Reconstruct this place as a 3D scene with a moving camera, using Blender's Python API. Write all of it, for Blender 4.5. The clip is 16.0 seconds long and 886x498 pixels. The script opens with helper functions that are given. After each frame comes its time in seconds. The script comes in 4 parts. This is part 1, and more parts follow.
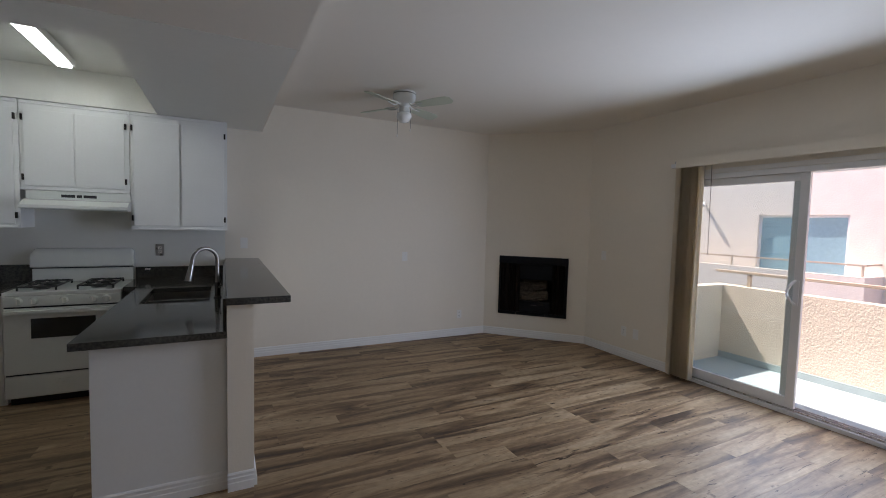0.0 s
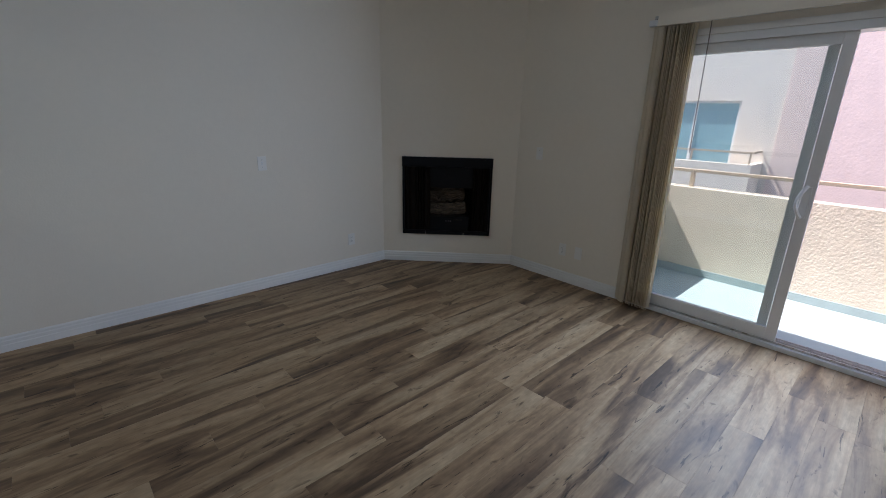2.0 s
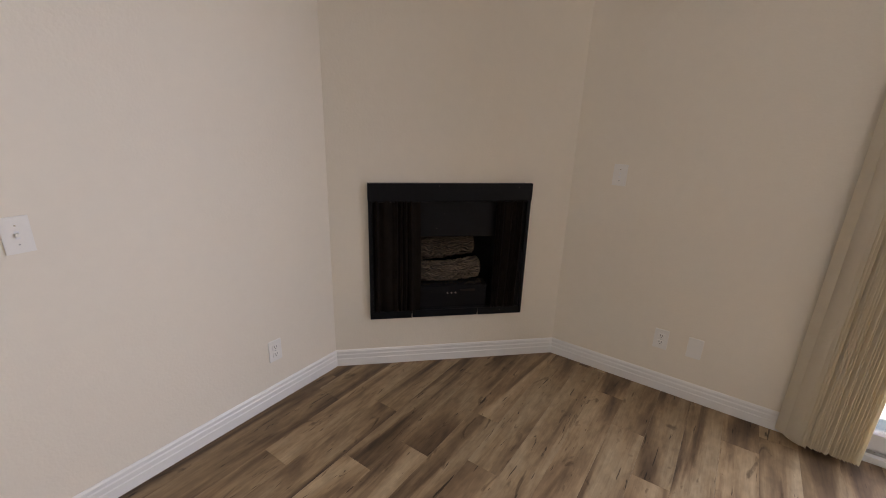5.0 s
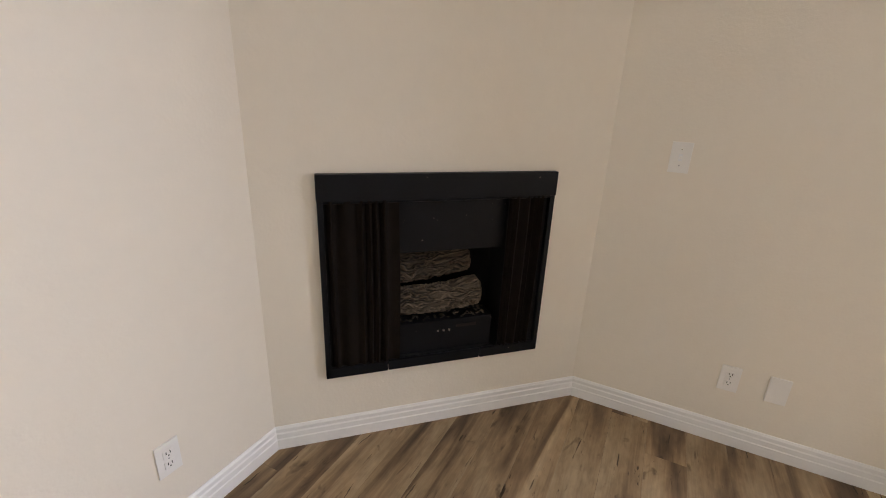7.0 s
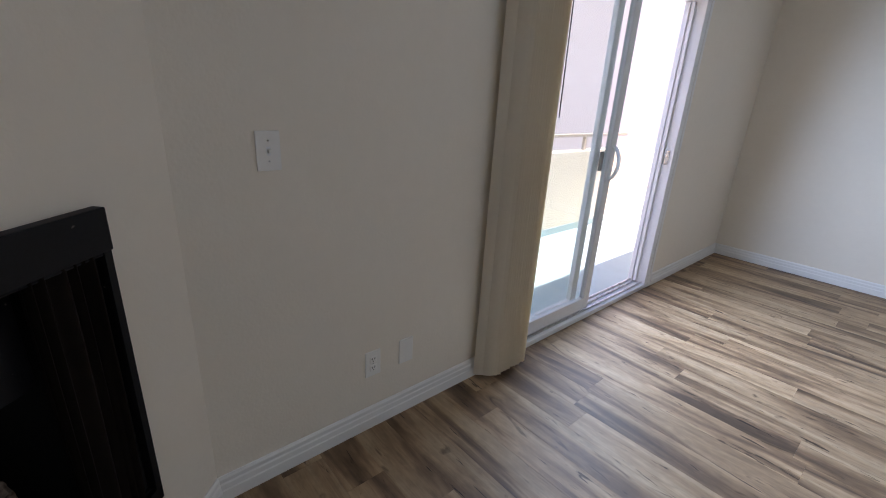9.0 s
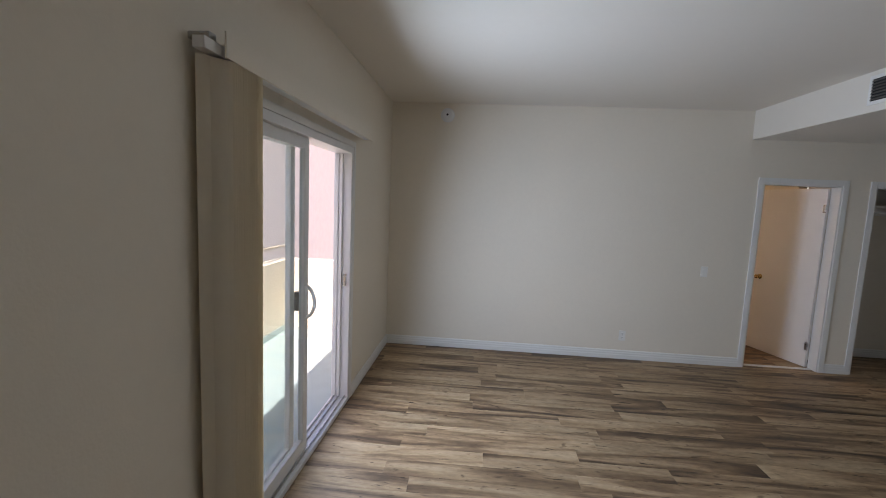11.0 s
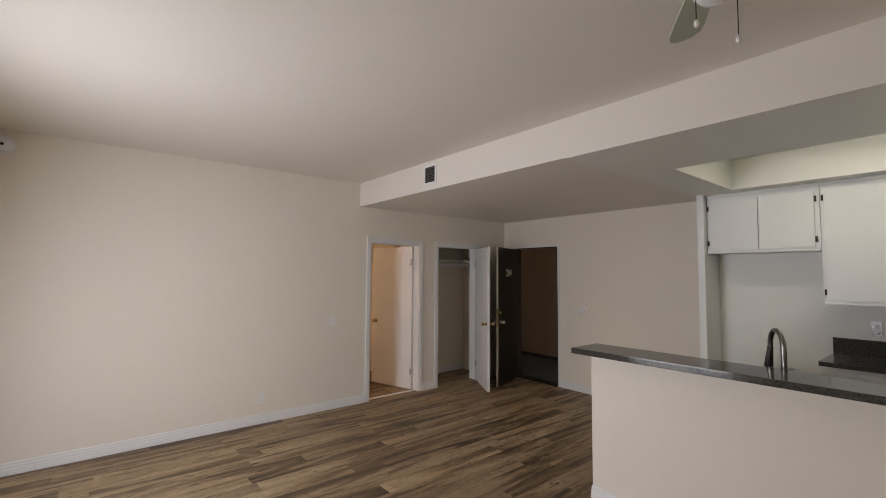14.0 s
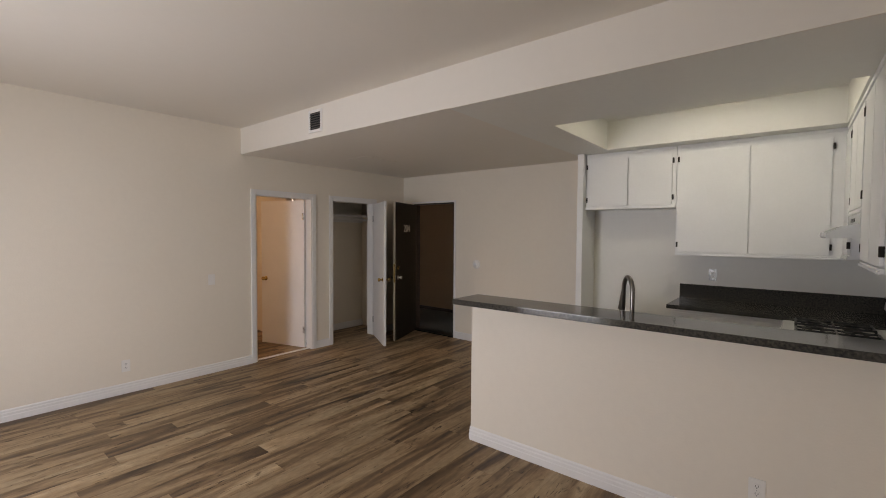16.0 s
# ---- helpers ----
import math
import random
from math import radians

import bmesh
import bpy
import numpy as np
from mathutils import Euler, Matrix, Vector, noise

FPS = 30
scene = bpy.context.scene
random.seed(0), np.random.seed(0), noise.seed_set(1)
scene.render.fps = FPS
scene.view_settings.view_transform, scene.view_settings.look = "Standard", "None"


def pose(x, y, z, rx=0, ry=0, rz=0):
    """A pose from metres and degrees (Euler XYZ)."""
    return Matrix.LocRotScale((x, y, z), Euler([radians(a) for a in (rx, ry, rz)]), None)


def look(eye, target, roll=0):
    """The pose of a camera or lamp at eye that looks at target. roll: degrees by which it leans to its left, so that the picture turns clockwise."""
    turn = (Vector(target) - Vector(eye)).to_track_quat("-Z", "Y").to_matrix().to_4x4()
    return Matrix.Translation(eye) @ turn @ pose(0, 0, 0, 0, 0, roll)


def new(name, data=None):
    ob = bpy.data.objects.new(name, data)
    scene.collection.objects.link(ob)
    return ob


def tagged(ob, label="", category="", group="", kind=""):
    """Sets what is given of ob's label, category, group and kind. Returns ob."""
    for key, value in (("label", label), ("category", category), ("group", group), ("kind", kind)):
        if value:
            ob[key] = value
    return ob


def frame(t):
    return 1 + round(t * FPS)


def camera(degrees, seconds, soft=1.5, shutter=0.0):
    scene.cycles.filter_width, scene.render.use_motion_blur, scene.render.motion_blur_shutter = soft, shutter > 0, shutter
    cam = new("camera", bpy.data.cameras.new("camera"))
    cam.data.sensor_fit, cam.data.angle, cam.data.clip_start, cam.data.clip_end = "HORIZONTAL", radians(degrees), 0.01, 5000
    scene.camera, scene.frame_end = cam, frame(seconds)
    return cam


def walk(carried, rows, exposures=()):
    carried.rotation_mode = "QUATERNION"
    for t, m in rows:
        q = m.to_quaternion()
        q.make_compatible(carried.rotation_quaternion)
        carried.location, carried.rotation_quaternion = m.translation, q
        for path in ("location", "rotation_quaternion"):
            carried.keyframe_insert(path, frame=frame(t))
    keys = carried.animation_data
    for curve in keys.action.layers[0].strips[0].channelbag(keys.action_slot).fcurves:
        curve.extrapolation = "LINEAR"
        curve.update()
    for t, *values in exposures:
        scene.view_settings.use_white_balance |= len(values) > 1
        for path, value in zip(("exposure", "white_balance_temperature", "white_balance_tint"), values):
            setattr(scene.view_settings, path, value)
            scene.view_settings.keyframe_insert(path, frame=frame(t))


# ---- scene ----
cam = camera(91.2, 16.0, soft=1.0)
PATH = [
    (0, (-4.258, -5.173, 1.547), (-3.355, -3.393, 1.426), 1.5),
    (0.5, (-4.122, -4.83, 1.536), (-2.871, -3.272, 1.444), 1.6),
    (1, (-3.956, -4.486, 1.501), (-2.587, -3.033, 1.372), 1.4),
    (1.5, (-3.734, -4.118, 1.526), (-2.389, -2.698, 1.107), 1.4),
    (2, (-3.569, -3.737, 1.534), (-2.266, -2.341, 0.939), 1.3),
    (2.5, (-3.393, -3.374, 1.543), (-2.106, -1.987, 0.894), 1.3),
    (3, (-3.226, -2.98, 1.563), (-1.898, -1.645, 0.891), 1.8),
    (3.5, (-3.076, -2.596, 1.581), (-1.669, -1.343, 0.909), 2.2),
    (4, (-2.912, -2.235, 1.569), (-1.402, -1.106, 0.902), 2.4),
    (4.5, (-2.689, -2.0, 1.564), (-1.139, -0.918, 0.911), 2.2),
    (5, (-2.489, -1.794, 1.526), (-0.921, -0.727, 0.891), 1.9),
    (7.3, (-1.827, -1.11, 1.37), (-0.082, -0.409, 0.688), 2.8),
    (7.5, (-1.755, -1.055, 1.367), (0.038, -0.496, 0.681), 2.9),
    (8, (-1.606, -0.889, 1.355), (0.266, -0.832, 0.652), 3.7),
    (8.5, (-1.48, -0.787, 1.355), (0.278, -1.443, 0.663), 3.7),
    (9, (-1.319, -0.781, 1.372), (0.087, -2.036, 0.704), 3.2),
    (9.2, (-1.263, -0.784, 1.391), (-0.012, -2.195, 0.725), 2.9),
    (11.3, (-1.019, -0.688, 1.709), (-1.079, -2.683, 1.586), 2.2),
    (11.5, (-1.016, -0.673, 1.708), (-1.235, -2.661, 1.666), 1.9),
    (12, (-1.051, -0.688, 1.708), (-1.61, -2.607, 1.779), 1.1),
    (12.5, (-1.079, -0.712, 1.671), (-1.919, -2.523, 1.783), 0.7),
    (13, (-1.1, -0.719, 1.658), (-2.144, -2.42, 1.781), 0.3),
    (13.5, (-1.144, -0.729, 1.642), (-2.322, -2.341, 1.762), 0.3),
    (14, (-1.188, -0.718, 1.629), (-2.456, -2.261, 1.744), 0.4),
    (14.5, (-1.265, -0.691, 1.623), (-2.599, -2.177, 1.727), 0.5),
    (15, (-1.313, -0.666, 1.61), (-2.738, -2.067, 1.69), 0.5),
    (15.5, (-1.357, -0.646, 1.601), (-2.857, -1.968, 1.62), 0.5),
    (16, (-1.396, -0.632, 1.593), (-2.951, -1.887, 1.517), 0.4),
]
EXPOSURES = [(0, 1.18, 7000, 30), (0.5, 1.02, 6700, 29), (1.0, 1.0, 6700, 29), (1.5, 0.94, 6200, 23), (2.5, 1.25, 6850, 27), (3.5, 1.42, 7500, 28), (5, 2.13, 7950, 36), (7.5, 2.68, 7950, 32), (8, 2.64, 7750, 33), (8.5, 2.41, 7300, 32), (9, 1.66, 6400, 29), (11.5, 1.14, 7400, 27), (12.5, 1.06, 7950, 29), (13, 1.09, 8200, 33), (13.5, 1.36, 8350, 32), (14.5, 1.51, 8850, 35), (16, 1.51, 8950, 35)]
walk(cam, [(t, look(eye, target, roll)) for t, eye, target, roll in PATH], EXPOSURES)

# ---- daylight ----
SUN = Vector((0.15, -0.645, -1.0)).normalized()
world = bpy.data.worlds.new("sky")
scene.world = world
world.use_nodes = True
wn = world.node_tree
sky = wn.nodes.new("ShaderNodeTexSky")
sky.sky_type = "NISHITA"
sky.sun_disc = False
sky.sun_elevation = math.asin(-SUN.z)
sky.sun_rotation = math.atan2(-SUN.x, -SUN.y)
wn.links.new(sky.outputs[0], wn.nodes["Background"].inputs[0])
wn.nodes["Background"].inputs[1].default_value = 0.15
sun = new("sun", bpy.data.lights.new("sun", "SUN"))
sun.data.energy, sun.data.angle, sun.data.color = 5.0, radians(0.5), (1.0, 0.95, 0.88)
sun.matrix_world = look((0, 0, 20), Vector((0, 0, 20)) + SUN)


# sky light standing in the sliding door's opening
for z, watts in ((0.50, 2.5), (1.09, 8.5), (1.68, 15.5)):
    glow = new("door_daylight", bpy.data.lights.new("door_daylight", "AREA"))
    glow.data.shape, glow.data.size, glow.data.size_y, glow.data.spread = "RECTANGLE", 1.25, 0.58, radians(165)
    glow.data.energy, glow.data.color = watts, (0.52, 0.765, 1.0)
    glow.matrix_world = look((-0.065, -3.44, z), (-2.0, -3.44, z - 0.36))


# ---- materials ----
def material(name, base, rough=0.6, metal=0.0, vary=0.06, scale=8.0, bump=0.0, bump_scale=200.0, depth=0.004, second=None, stretch=(1, 1, 1), spec=0.5):
    """A node material: base colour with variation at two scales, uneven gloss and fine relief."""
    m = bpy.data.materials.new(name)
    m.use_nodes = True
    n, l = m.node_tree.nodes, m.node_tree.links
    b = n["Principled BSDF"]
    b.inputs["Metallic"].default_value = metal
    b.inputs["Specular IOR Level"].default_value = spec
    co = n.new("ShaderNodeTexCoord")
    mp = n.new("ShaderNodeMapping")
    mp.inputs["Scale"].default_value = stretch
    l.new(co.outputs["Object"], mp.inputs[0])
    a = n.new("ShaderNodeTexNoise")
    a.inputs["Scale"].default_value, a.inputs["Detail"].default_value = scale, 5
    f = n.new("ShaderNodeTexNoise")
    f.inputs["Scale"].default_value, f.inputs["Detail"].default_value = scale * 14, 3
    l.new(mp.outputs[0], a.inputs[0])
    l.new(mp.outputs[0], f.inputs[0])
    mix = n.new("ShaderNodeMix")
    mix.data_type = "FLOAT"
    mix.inputs[0].default_value = 0.4
    l.new(a.outputs[0], mix.inputs[2])
    l.new(f.outputs[0], mix.inputs[3])
    r = n.new("ShaderNodeValToRGB")
    lo = second or [c * (1 - vary) for c in base]
    hi = [min(1, c * (1 + vary)) for c in base]
    r.color_ramp.elements[0].color, r.color_ramp.elements[1].color = (*lo, 1), (*hi, 1)
    r.color_ramp.elements[0].position, r.color_ramp.elements[1].position = 0.32, 0.68
    l.new(mix.outputs[0], r.inputs[0])
    l.new(r.outputs[0], b.inputs["Base Color"])
    ro = n.new("ShaderNodeMapRange")
    ro.inputs[3].default_value, ro.inputs[4].default_value = max(0, rough - 0.07), min(1, rough + 0.07)
    l.new(a.outputs[0], ro.inputs[0])
    l.new(ro.outputs[0], b.inputs["Roughness"])
    if bump:
        t = n.new("ShaderNodeTexNoise")
        t.inputs["Scale"].default_value, t.inputs["Detail"].default_value = bump_scale, 4
        l.new(mp.outputs[0], t.inputs[0])
        u = n.new("ShaderNodeBump")
        u.inputs["Strength"].default_value, u.inputs["Distance"].default_value = bump, depth
        l.new(t.outputs[0], u.inputs["Height"])
        l.new(u.outputs[0], b.inputs["Normal"])
    return m


def plank_material(name):
    """Printed oak floor plank: long grain, dark smoky bands, knots, a tone of its own for each plank."""
    m = bpy.data.materials.new(name)
    m.use_nodes = True
    n, l = m.node_tree.nodes, m.node_tree.links
    b = n["Principled BSDF"]
    co, info = n.new("ShaderNodeTexCoord"), n.new("ShaderNodeObjectInfo")
    off = n.new("ShaderNodeVectorMath")
    off.operation = "MULTIPLY"
    off.inputs[1].default_value = (37, 91, 53)
    l.new(info.outputs["Random"], off.inputs[0])
    add = n.new("ShaderNodeVectorMath")
    l.new(co.outputs["Object"], add.inputs[0])
    l.new(off.outputs[0], add.inputs[1])

    def grain(scale, stretch, detail=4, distortion=0.0):
        mp = n.new("ShaderNodeMapping")
        mp.inputs["Scale"].default_value = stretch
        l.new(add.outputs[0], mp.inputs[0])
        t = n.new("ShaderNodeTexNoise")
        t.inputs["Scale"].default_value, t.inputs["Detail"].default_value, t.inputs["Distortion"].default_value = scale, detail, distortion
        l.new(mp.outputs[0], t.inputs[0])
        return t.outputs[0]

    def ramp(value, stops):
        r = n.new("ShaderNodeValToRGB")
        r.color_ramp.elements[0].position, r.color_ramp.elements[0].color = stops[0][0], (*stops[0][1], 1)
        r.color_ramp.elements[1].position, r.color_ramp.elements[1].color = stops[-1][0], (*stops[-1][1], 1)
        for p, c in stops[1:-1]:
            r.color_ramp.elements.new(p).color = (*c, 1)
        l.new(value, r.inputs[0])
        return r.outputs[0]

    def mixed(kind, fac, a, c):
        x = n.new("ShaderNodeMix")
        x.data_type, x.blend_type = "RGBA", kind
        if isinstance(fac, float):
            x.inputs[0].default_value = fac
        else:
            l.new(fac, x.inputs[0])
        l.new(a, x.inputs[6])
        l.new(c, x.inputs[7])
        return x.outputs[2]

    bands = grain(1.9, (0.42, 3.6, 1), 5, 1.1)
    col = ramp(bands, [(0.31, PLANK[0]), (0.43, PLANK[1]), (0.53, PLANK[2]), (0.68, PLANK[3])])
    fine = ramp(grain(9, (0.8, 13, 1), 8, 0.7), [(0.32, (0.78, 0.76, 0.74)), (0.68, (1.12, 1.12, 1.12))])
    col = mixed("MULTIPLY", 0.55, col, fine)
    mottle = ramp(grain(16, (1.0, 2.2, 1), 5, 0.4), [(0.32, (0.80, 0.80, 0.80)), (0.66, (1.12, 1.12, 1.12))])
    col = mixed("MULTIPLY", 0.8, col, mottle)
    cracks = ramp(grain(3.0, (1.5, 12, 1), 5, 1.6), [(0.305, (0.10, 0.08, 0.07)), (0.345, (1, 1, 1))])
    col = mixed("MULTIPLY", 0.85, col, cracks)
    knots = ramp(grain(2.4, (1.3, 4.2, 1), 3, 2.4), [(0.28, (0.20, 0.16, 0.135)), (0.37, (1, 1, 1))])
    col = mixed("MULTIPLY", 0.65, col, knots)
    tone = ramp(info.outputs["Random"], [(0.0, (0.84, 0.83, 0.82)), (0.5, (0.98, 0.98, 0.98)), (1.0, (1.13, 1.125, 1.12))])
    col = mixed("MULTIPLY", 1.0, col, tone)
    l.new(col, b.inputs["Base Color"])
    rr = n.new("ShaderNodeMapRange")
    rr.inputs[3].default_value, rr.inputs[4].default_value = 0.44, 0.56
    l.new(bands, rr.inputs[0])
    l.new(rr.outputs[0], b.inputs["Roughness"])
    b.inputs["Specular IOR Level"].default_value = 0.32
    u = n.new("ShaderNodeBump")
    u.inputs["Strength"].default_value, u.inputs["Distance"].default_value = 0.05, 0.002
    l.new(grain(14, (0.8, 16, 1), 5), u.inputs["Height"])
    l.new(u.outputs[0], b.inputs["Normal"])
    return m


def glowing(name, color, strength):
    m = bpy.data.materials.new(name)
    m.use_nodes = True
    b = m.node_tree.nodes["Principled BSDF"]
    b.inputs["Base Color"].default_value = (0.9, 0.9, 0.9, 1)
    b.inputs["Emission Color"].default_value = (*color, 1)
    b.inputs["Emission Strength"].default_value = strength
    return m


def glass_material(name, tint):
    """Thin clear glazing: light passes straight through, tinted, with a mirror gloss that grows towards the rim."""
    m = bpy.data.materials.new(name)
    m.use_nodes = True
    n, l = m.node_tree.nodes, m.node_tree.links
    n.remove(n["Principled BSDF"])
    clear, gloss, mix, rim = n.new("ShaderNodeBsdfTransparent"), n.new("ShaderNodeBsdfGlossy"), n.new("ShaderNodeMixShader"), n.new("ShaderNodeLayerWeight")
    fall, level = n.new("ShaderNodeMath"), n.new("ShaderNodeMath")
    fall.operation, level.operation = "POWER", "MULTIPLY_ADD"
    fall.inputs[1].default_value, level.inputs[1].default_value, level.inputs[2].default_value = 5.0, 0.9, 0.035
    clear.inputs[0].default_value = (*tint, 1)
    gloss.inputs["Roughness"].default_value = 0.0
    rim.inputs["Blend"].default_value = 0.5
    l.new(rim.outputs["Facing"], fall.inputs[0])
    l.new(fall.outputs[0], level.inputs[0])
    l.new(level.outputs[0], mix.inputs[0])
    l.new(clear.outputs[0], mix.inputs[1])
    l.new(gloss.outputs[0], mix.inputs[2])
    l.new(mix.outputs[0], n["Material Output"].inputs[0])
    return m


PLANK = [(0.088, 0.054, 0.033), (0.207, 0.126, 0.070), (0.355, 0.233, 0.133), (0.45, 0.322, 0.198)]
M_WALL = material("wall_paint", (0.83, 0.754, 0.642), 0.62, vary=0.02, scale=1.5, bump=0.22, bump_scale=85)
M_CEIL = material("ceiling_paint", (0.81, 0.753, 0.672), 0.8, vary=0.012, scale=1.2, bump=0.10, bump_scale=70)
M_KPAINT = material("kitchen_paint", (0.79, 0.775, 0.715), 0.42, vary=0.02, scale=1.5, bump=0.22, bump_scale=85)
M_SINK = material("sink_steel", (0.34, 0.325, 0.30), 0.30, metal=1.0, vary=0.1, scale=20)
M_TRIM = material("trim_paint", (0.82, 0.80, 0.77), 0.38, vary=0.02, scale=5)
M_CAB = material("cabinet_paint", (0.82, 0.82, 0.80), 0.42, vary=0.02, scale=4, bump=0.04, bump_scale=60)
M_PLANK = plank_material("oak_plank")
M_SUB = material("underlay", (0.05, 0.04, 0.035), 0.9, vary=0.2)
M_STONE = material("grey_granite", (0.066, 0.061, 0.053), 0.11, vary=0.6, scale=70, second=(0.012, 0.012, 0.012))
M_VINYL = material("white_vinyl", (0.80, 0.80, 0.80), 0.35, vary=0.02)
M_BLIND = material("cream_vane", (0.90, 0.84, 0.74), 0.55, vary=0.04, scale=3, bump=0.06, bump_scale=60)
bn, bk = M_BLIND.node_tree.nodes, M_BLIND.node_tree.links
through_light, blend = bn.new("ShaderNodeBsdfTranslucent"), bn.new("ShaderNodeMixShader")
through_light.inputs[0].default_value, blend.inputs[0].default_value = (0.95, 0.86, 0.68, 1), 0.52
bk.new(bn["Principled BSDF"].outputs[0], blend.inputs[1])
bk.new(through_light.outputs[0], blend.inputs[2])
bk.new(blend.outputs[0], bn["Material Output"].inputs[0])
M_BLACK = material("black_steel", (0.0045, 0.005, 0.0068), 0.45, vary=0.35, scale=12, bump=0.05, bump_scale=60, spec=0.2)
kn, kl = M_BLACK.node_tree.nodes, M_BLACK.node_tree.links
chip, pick, worn = kn.new("ShaderNodeTexNoise"), kn.new("ShaderNodeValToRGB"), kn.new("ShaderNodeMix")
chip.inputs["Scale"].default_value, chip.inputs["Detail"].default_value = 38.0, 2.0
pick.color_ramp.elements[0].position, pick.color_ramp.elements[1].position = 0.735, 0.76
worn.data_type = "RGBA"
worn.inputs[7].default_value = (0.11, 0.10, 0.09, 1)
kl.new(kn["Texture Coordinate"].outputs["Object"], chip.inputs[0])
kl.new(chip.outputs[0], pick.inputs[0])
kl.new(pick.outputs[0], worn.inputs[0])
kl.new(kn["Principled BSDF"].inputs["Base Color"].links[0].from_socket, worn.inputs[6])
kl.new(worn.outputs[2], kn["Principled BSDF"].inputs["Base Color"])
M_MESH = material("curtain_mesh", (0.010, 0.0065, 0.0045), 0.75, metal=0.0, vary=0.4, scale=20, bump=0.6, bump_scale=400, spec=0.1)
M_SOOT = material("soot", (0.006, 0.006, 0.006), 0.9, vary=0.4, scale=9)
M_LOG = material("ceramic_log", (0.19, 0.145, 0.105), 0.8, vary=0.3, scale=16, second=(0.07, 0.054, 0.040), bump=0.9, bump_scale=90, stretch=(0.4, 1, 1), spec=0.35)
M_LOG.node_tree.nodes["Principled BSDF"].inputs["Specular IOR Level"].default_value = 0.3
ln, lk = M_LOG.node_tree.nodes, M_LOG.node_tree.links
# pointiness multiplies the log colour: near black in grooves, paler on ridges
geo, edge, groove_tone = ln.new("ShaderNodeNewGeometry"), ln.new("ShaderNodeValToRGB"), ln.new("ShaderNodeMix")
edge.color_ramp.elements[0].position, edge.color_ramp.elements[0].color = 0.445, (0.10, 0.09, 0.08, 1)
edge.color_ramp.elements[1].position, edge.color_ramp.elements[1].color = 0.59, (1.25, 1.2, 1.15, 1)
groove_tone.data_type, groove_tone.blend_type = "RGBA", "MULTIPLY"
groove_tone.inputs[0].default_value = 0.9
lk.new(geo.outputs["Pointiness"], edge.inputs[0])
lk.new(ln["Principled BSDF"].inputs["Base Color"].links[0].from_socket, groove_tone.inputs[6])
lk.new(edge.outputs[0], groove_tone.inputs[7])
lk.new(groove_tone.outputs[2], ln["Principled BSDF"].inputs["Base Color"])
M_STEEL = material("brushed_steel", (0.50, 0.49, 0.47), 0.28, metal=1.0, vary=0.08, scale=20)
M_NICKEL = material("brushed_nickel", (0.27, 0.255, 0.235), 0.30, metal=1.0, vary=0.08, scale=20)
M_BRASS = material("brass", (0.62, 0.44, 0.18), 0.25, metal=1.0, vary=0.12, scale=30)
M_BRONZE = material("hinge_bronze", (0.035, 0.03, 0.026), 0.4, metal=0.8, vary=0.2, scale=30)
M_STOVE = material("white_enamel", (0.72, 0.73, 0.70), 0.16, vary=0.02, scale=4)
M_IRON = material("cast_iron", (0.012, 0.012, 0.012), 0.5, vary=0.3, scale=30)
M_DARKGLASS = material("oven_glass", (0.03, 0.03, 0.028), 0.08, vary=0.1)
M_PLASTIC = material("white_plastic", (0.84, 0.81, 0.76), 0.35, vary=0.02)
M_HOLE = material("dark_slot", (0.02, 0.02, 0.02), 0.7, vary=0.1)
M_VENT = material("grey_vent_metal", (0.16, 0.15, 0.14), 0.5, metal=0.3, vary=0.1)
M_FDOOR = material("brown_door_paint", (0.030, 0.020, 0.014), 0.35, vary=0.2, scale=6, bump=0.15, bump_scale=30, stretch=(1, 1, 0.1))
M_STUCCO = material("cream_stucco", (0.80, 0.70, 0.575), 0.9, vary=0.07, scale=6, bump=1.0, bump_scale=52, depth=0.008)
M_PINK = material("pink_stucco", (0.87, 0.68, 0.60), 0.9, vary=0.05, scale=3, bump=0.8, bump_scale=30)
M_BEIGE = material("beige_stucco", (0.83, 0.735, 0.64), 0.9, vary=0.05, scale=3, bump=0.7, bump_scale=30)
M_DECK = material("grey_deck_coating", (0.40, 0.50, 0.51), 0.6, vary=0.06, scale=7, bump=0.4, bump_scale=120)
M_RAIL = material("tan_rail_paint", (0.55, 0.44, 0.34), 0.5, vary=0.05)
M_CONC = material("corridor_concrete", (0.30, 0.28, 0.26), 0.85, vary=0.12, scale=5, bump=0.3)
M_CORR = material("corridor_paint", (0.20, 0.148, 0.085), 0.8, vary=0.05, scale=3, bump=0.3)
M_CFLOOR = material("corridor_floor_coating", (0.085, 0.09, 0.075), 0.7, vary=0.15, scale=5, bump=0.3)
M_TUBE = glowing("lit_diffuser", (0.78, 1.0, 0.95), 6.2)
M_OPAL = material("opal_glass", (0.85, 0.85, 0.83), 0.12, vary=0.01)
M_BLADE = material("fan_blade", (0.52, 0.56, 0.45), 0.5, vary=0.04, scale=6)
M_PANE = glass_material("window_glass", (0.91, 0.945, 0.94))
M_FARPANE = material("far_window_glass", (0.25, 0.42, 0.48), 0.08, vary=0.1, scale=1)
M_GROUND = material("asphalt", (0.06, 0.06, 0.06), 0.9, vary=0.2, scale=3, bump=0.4)


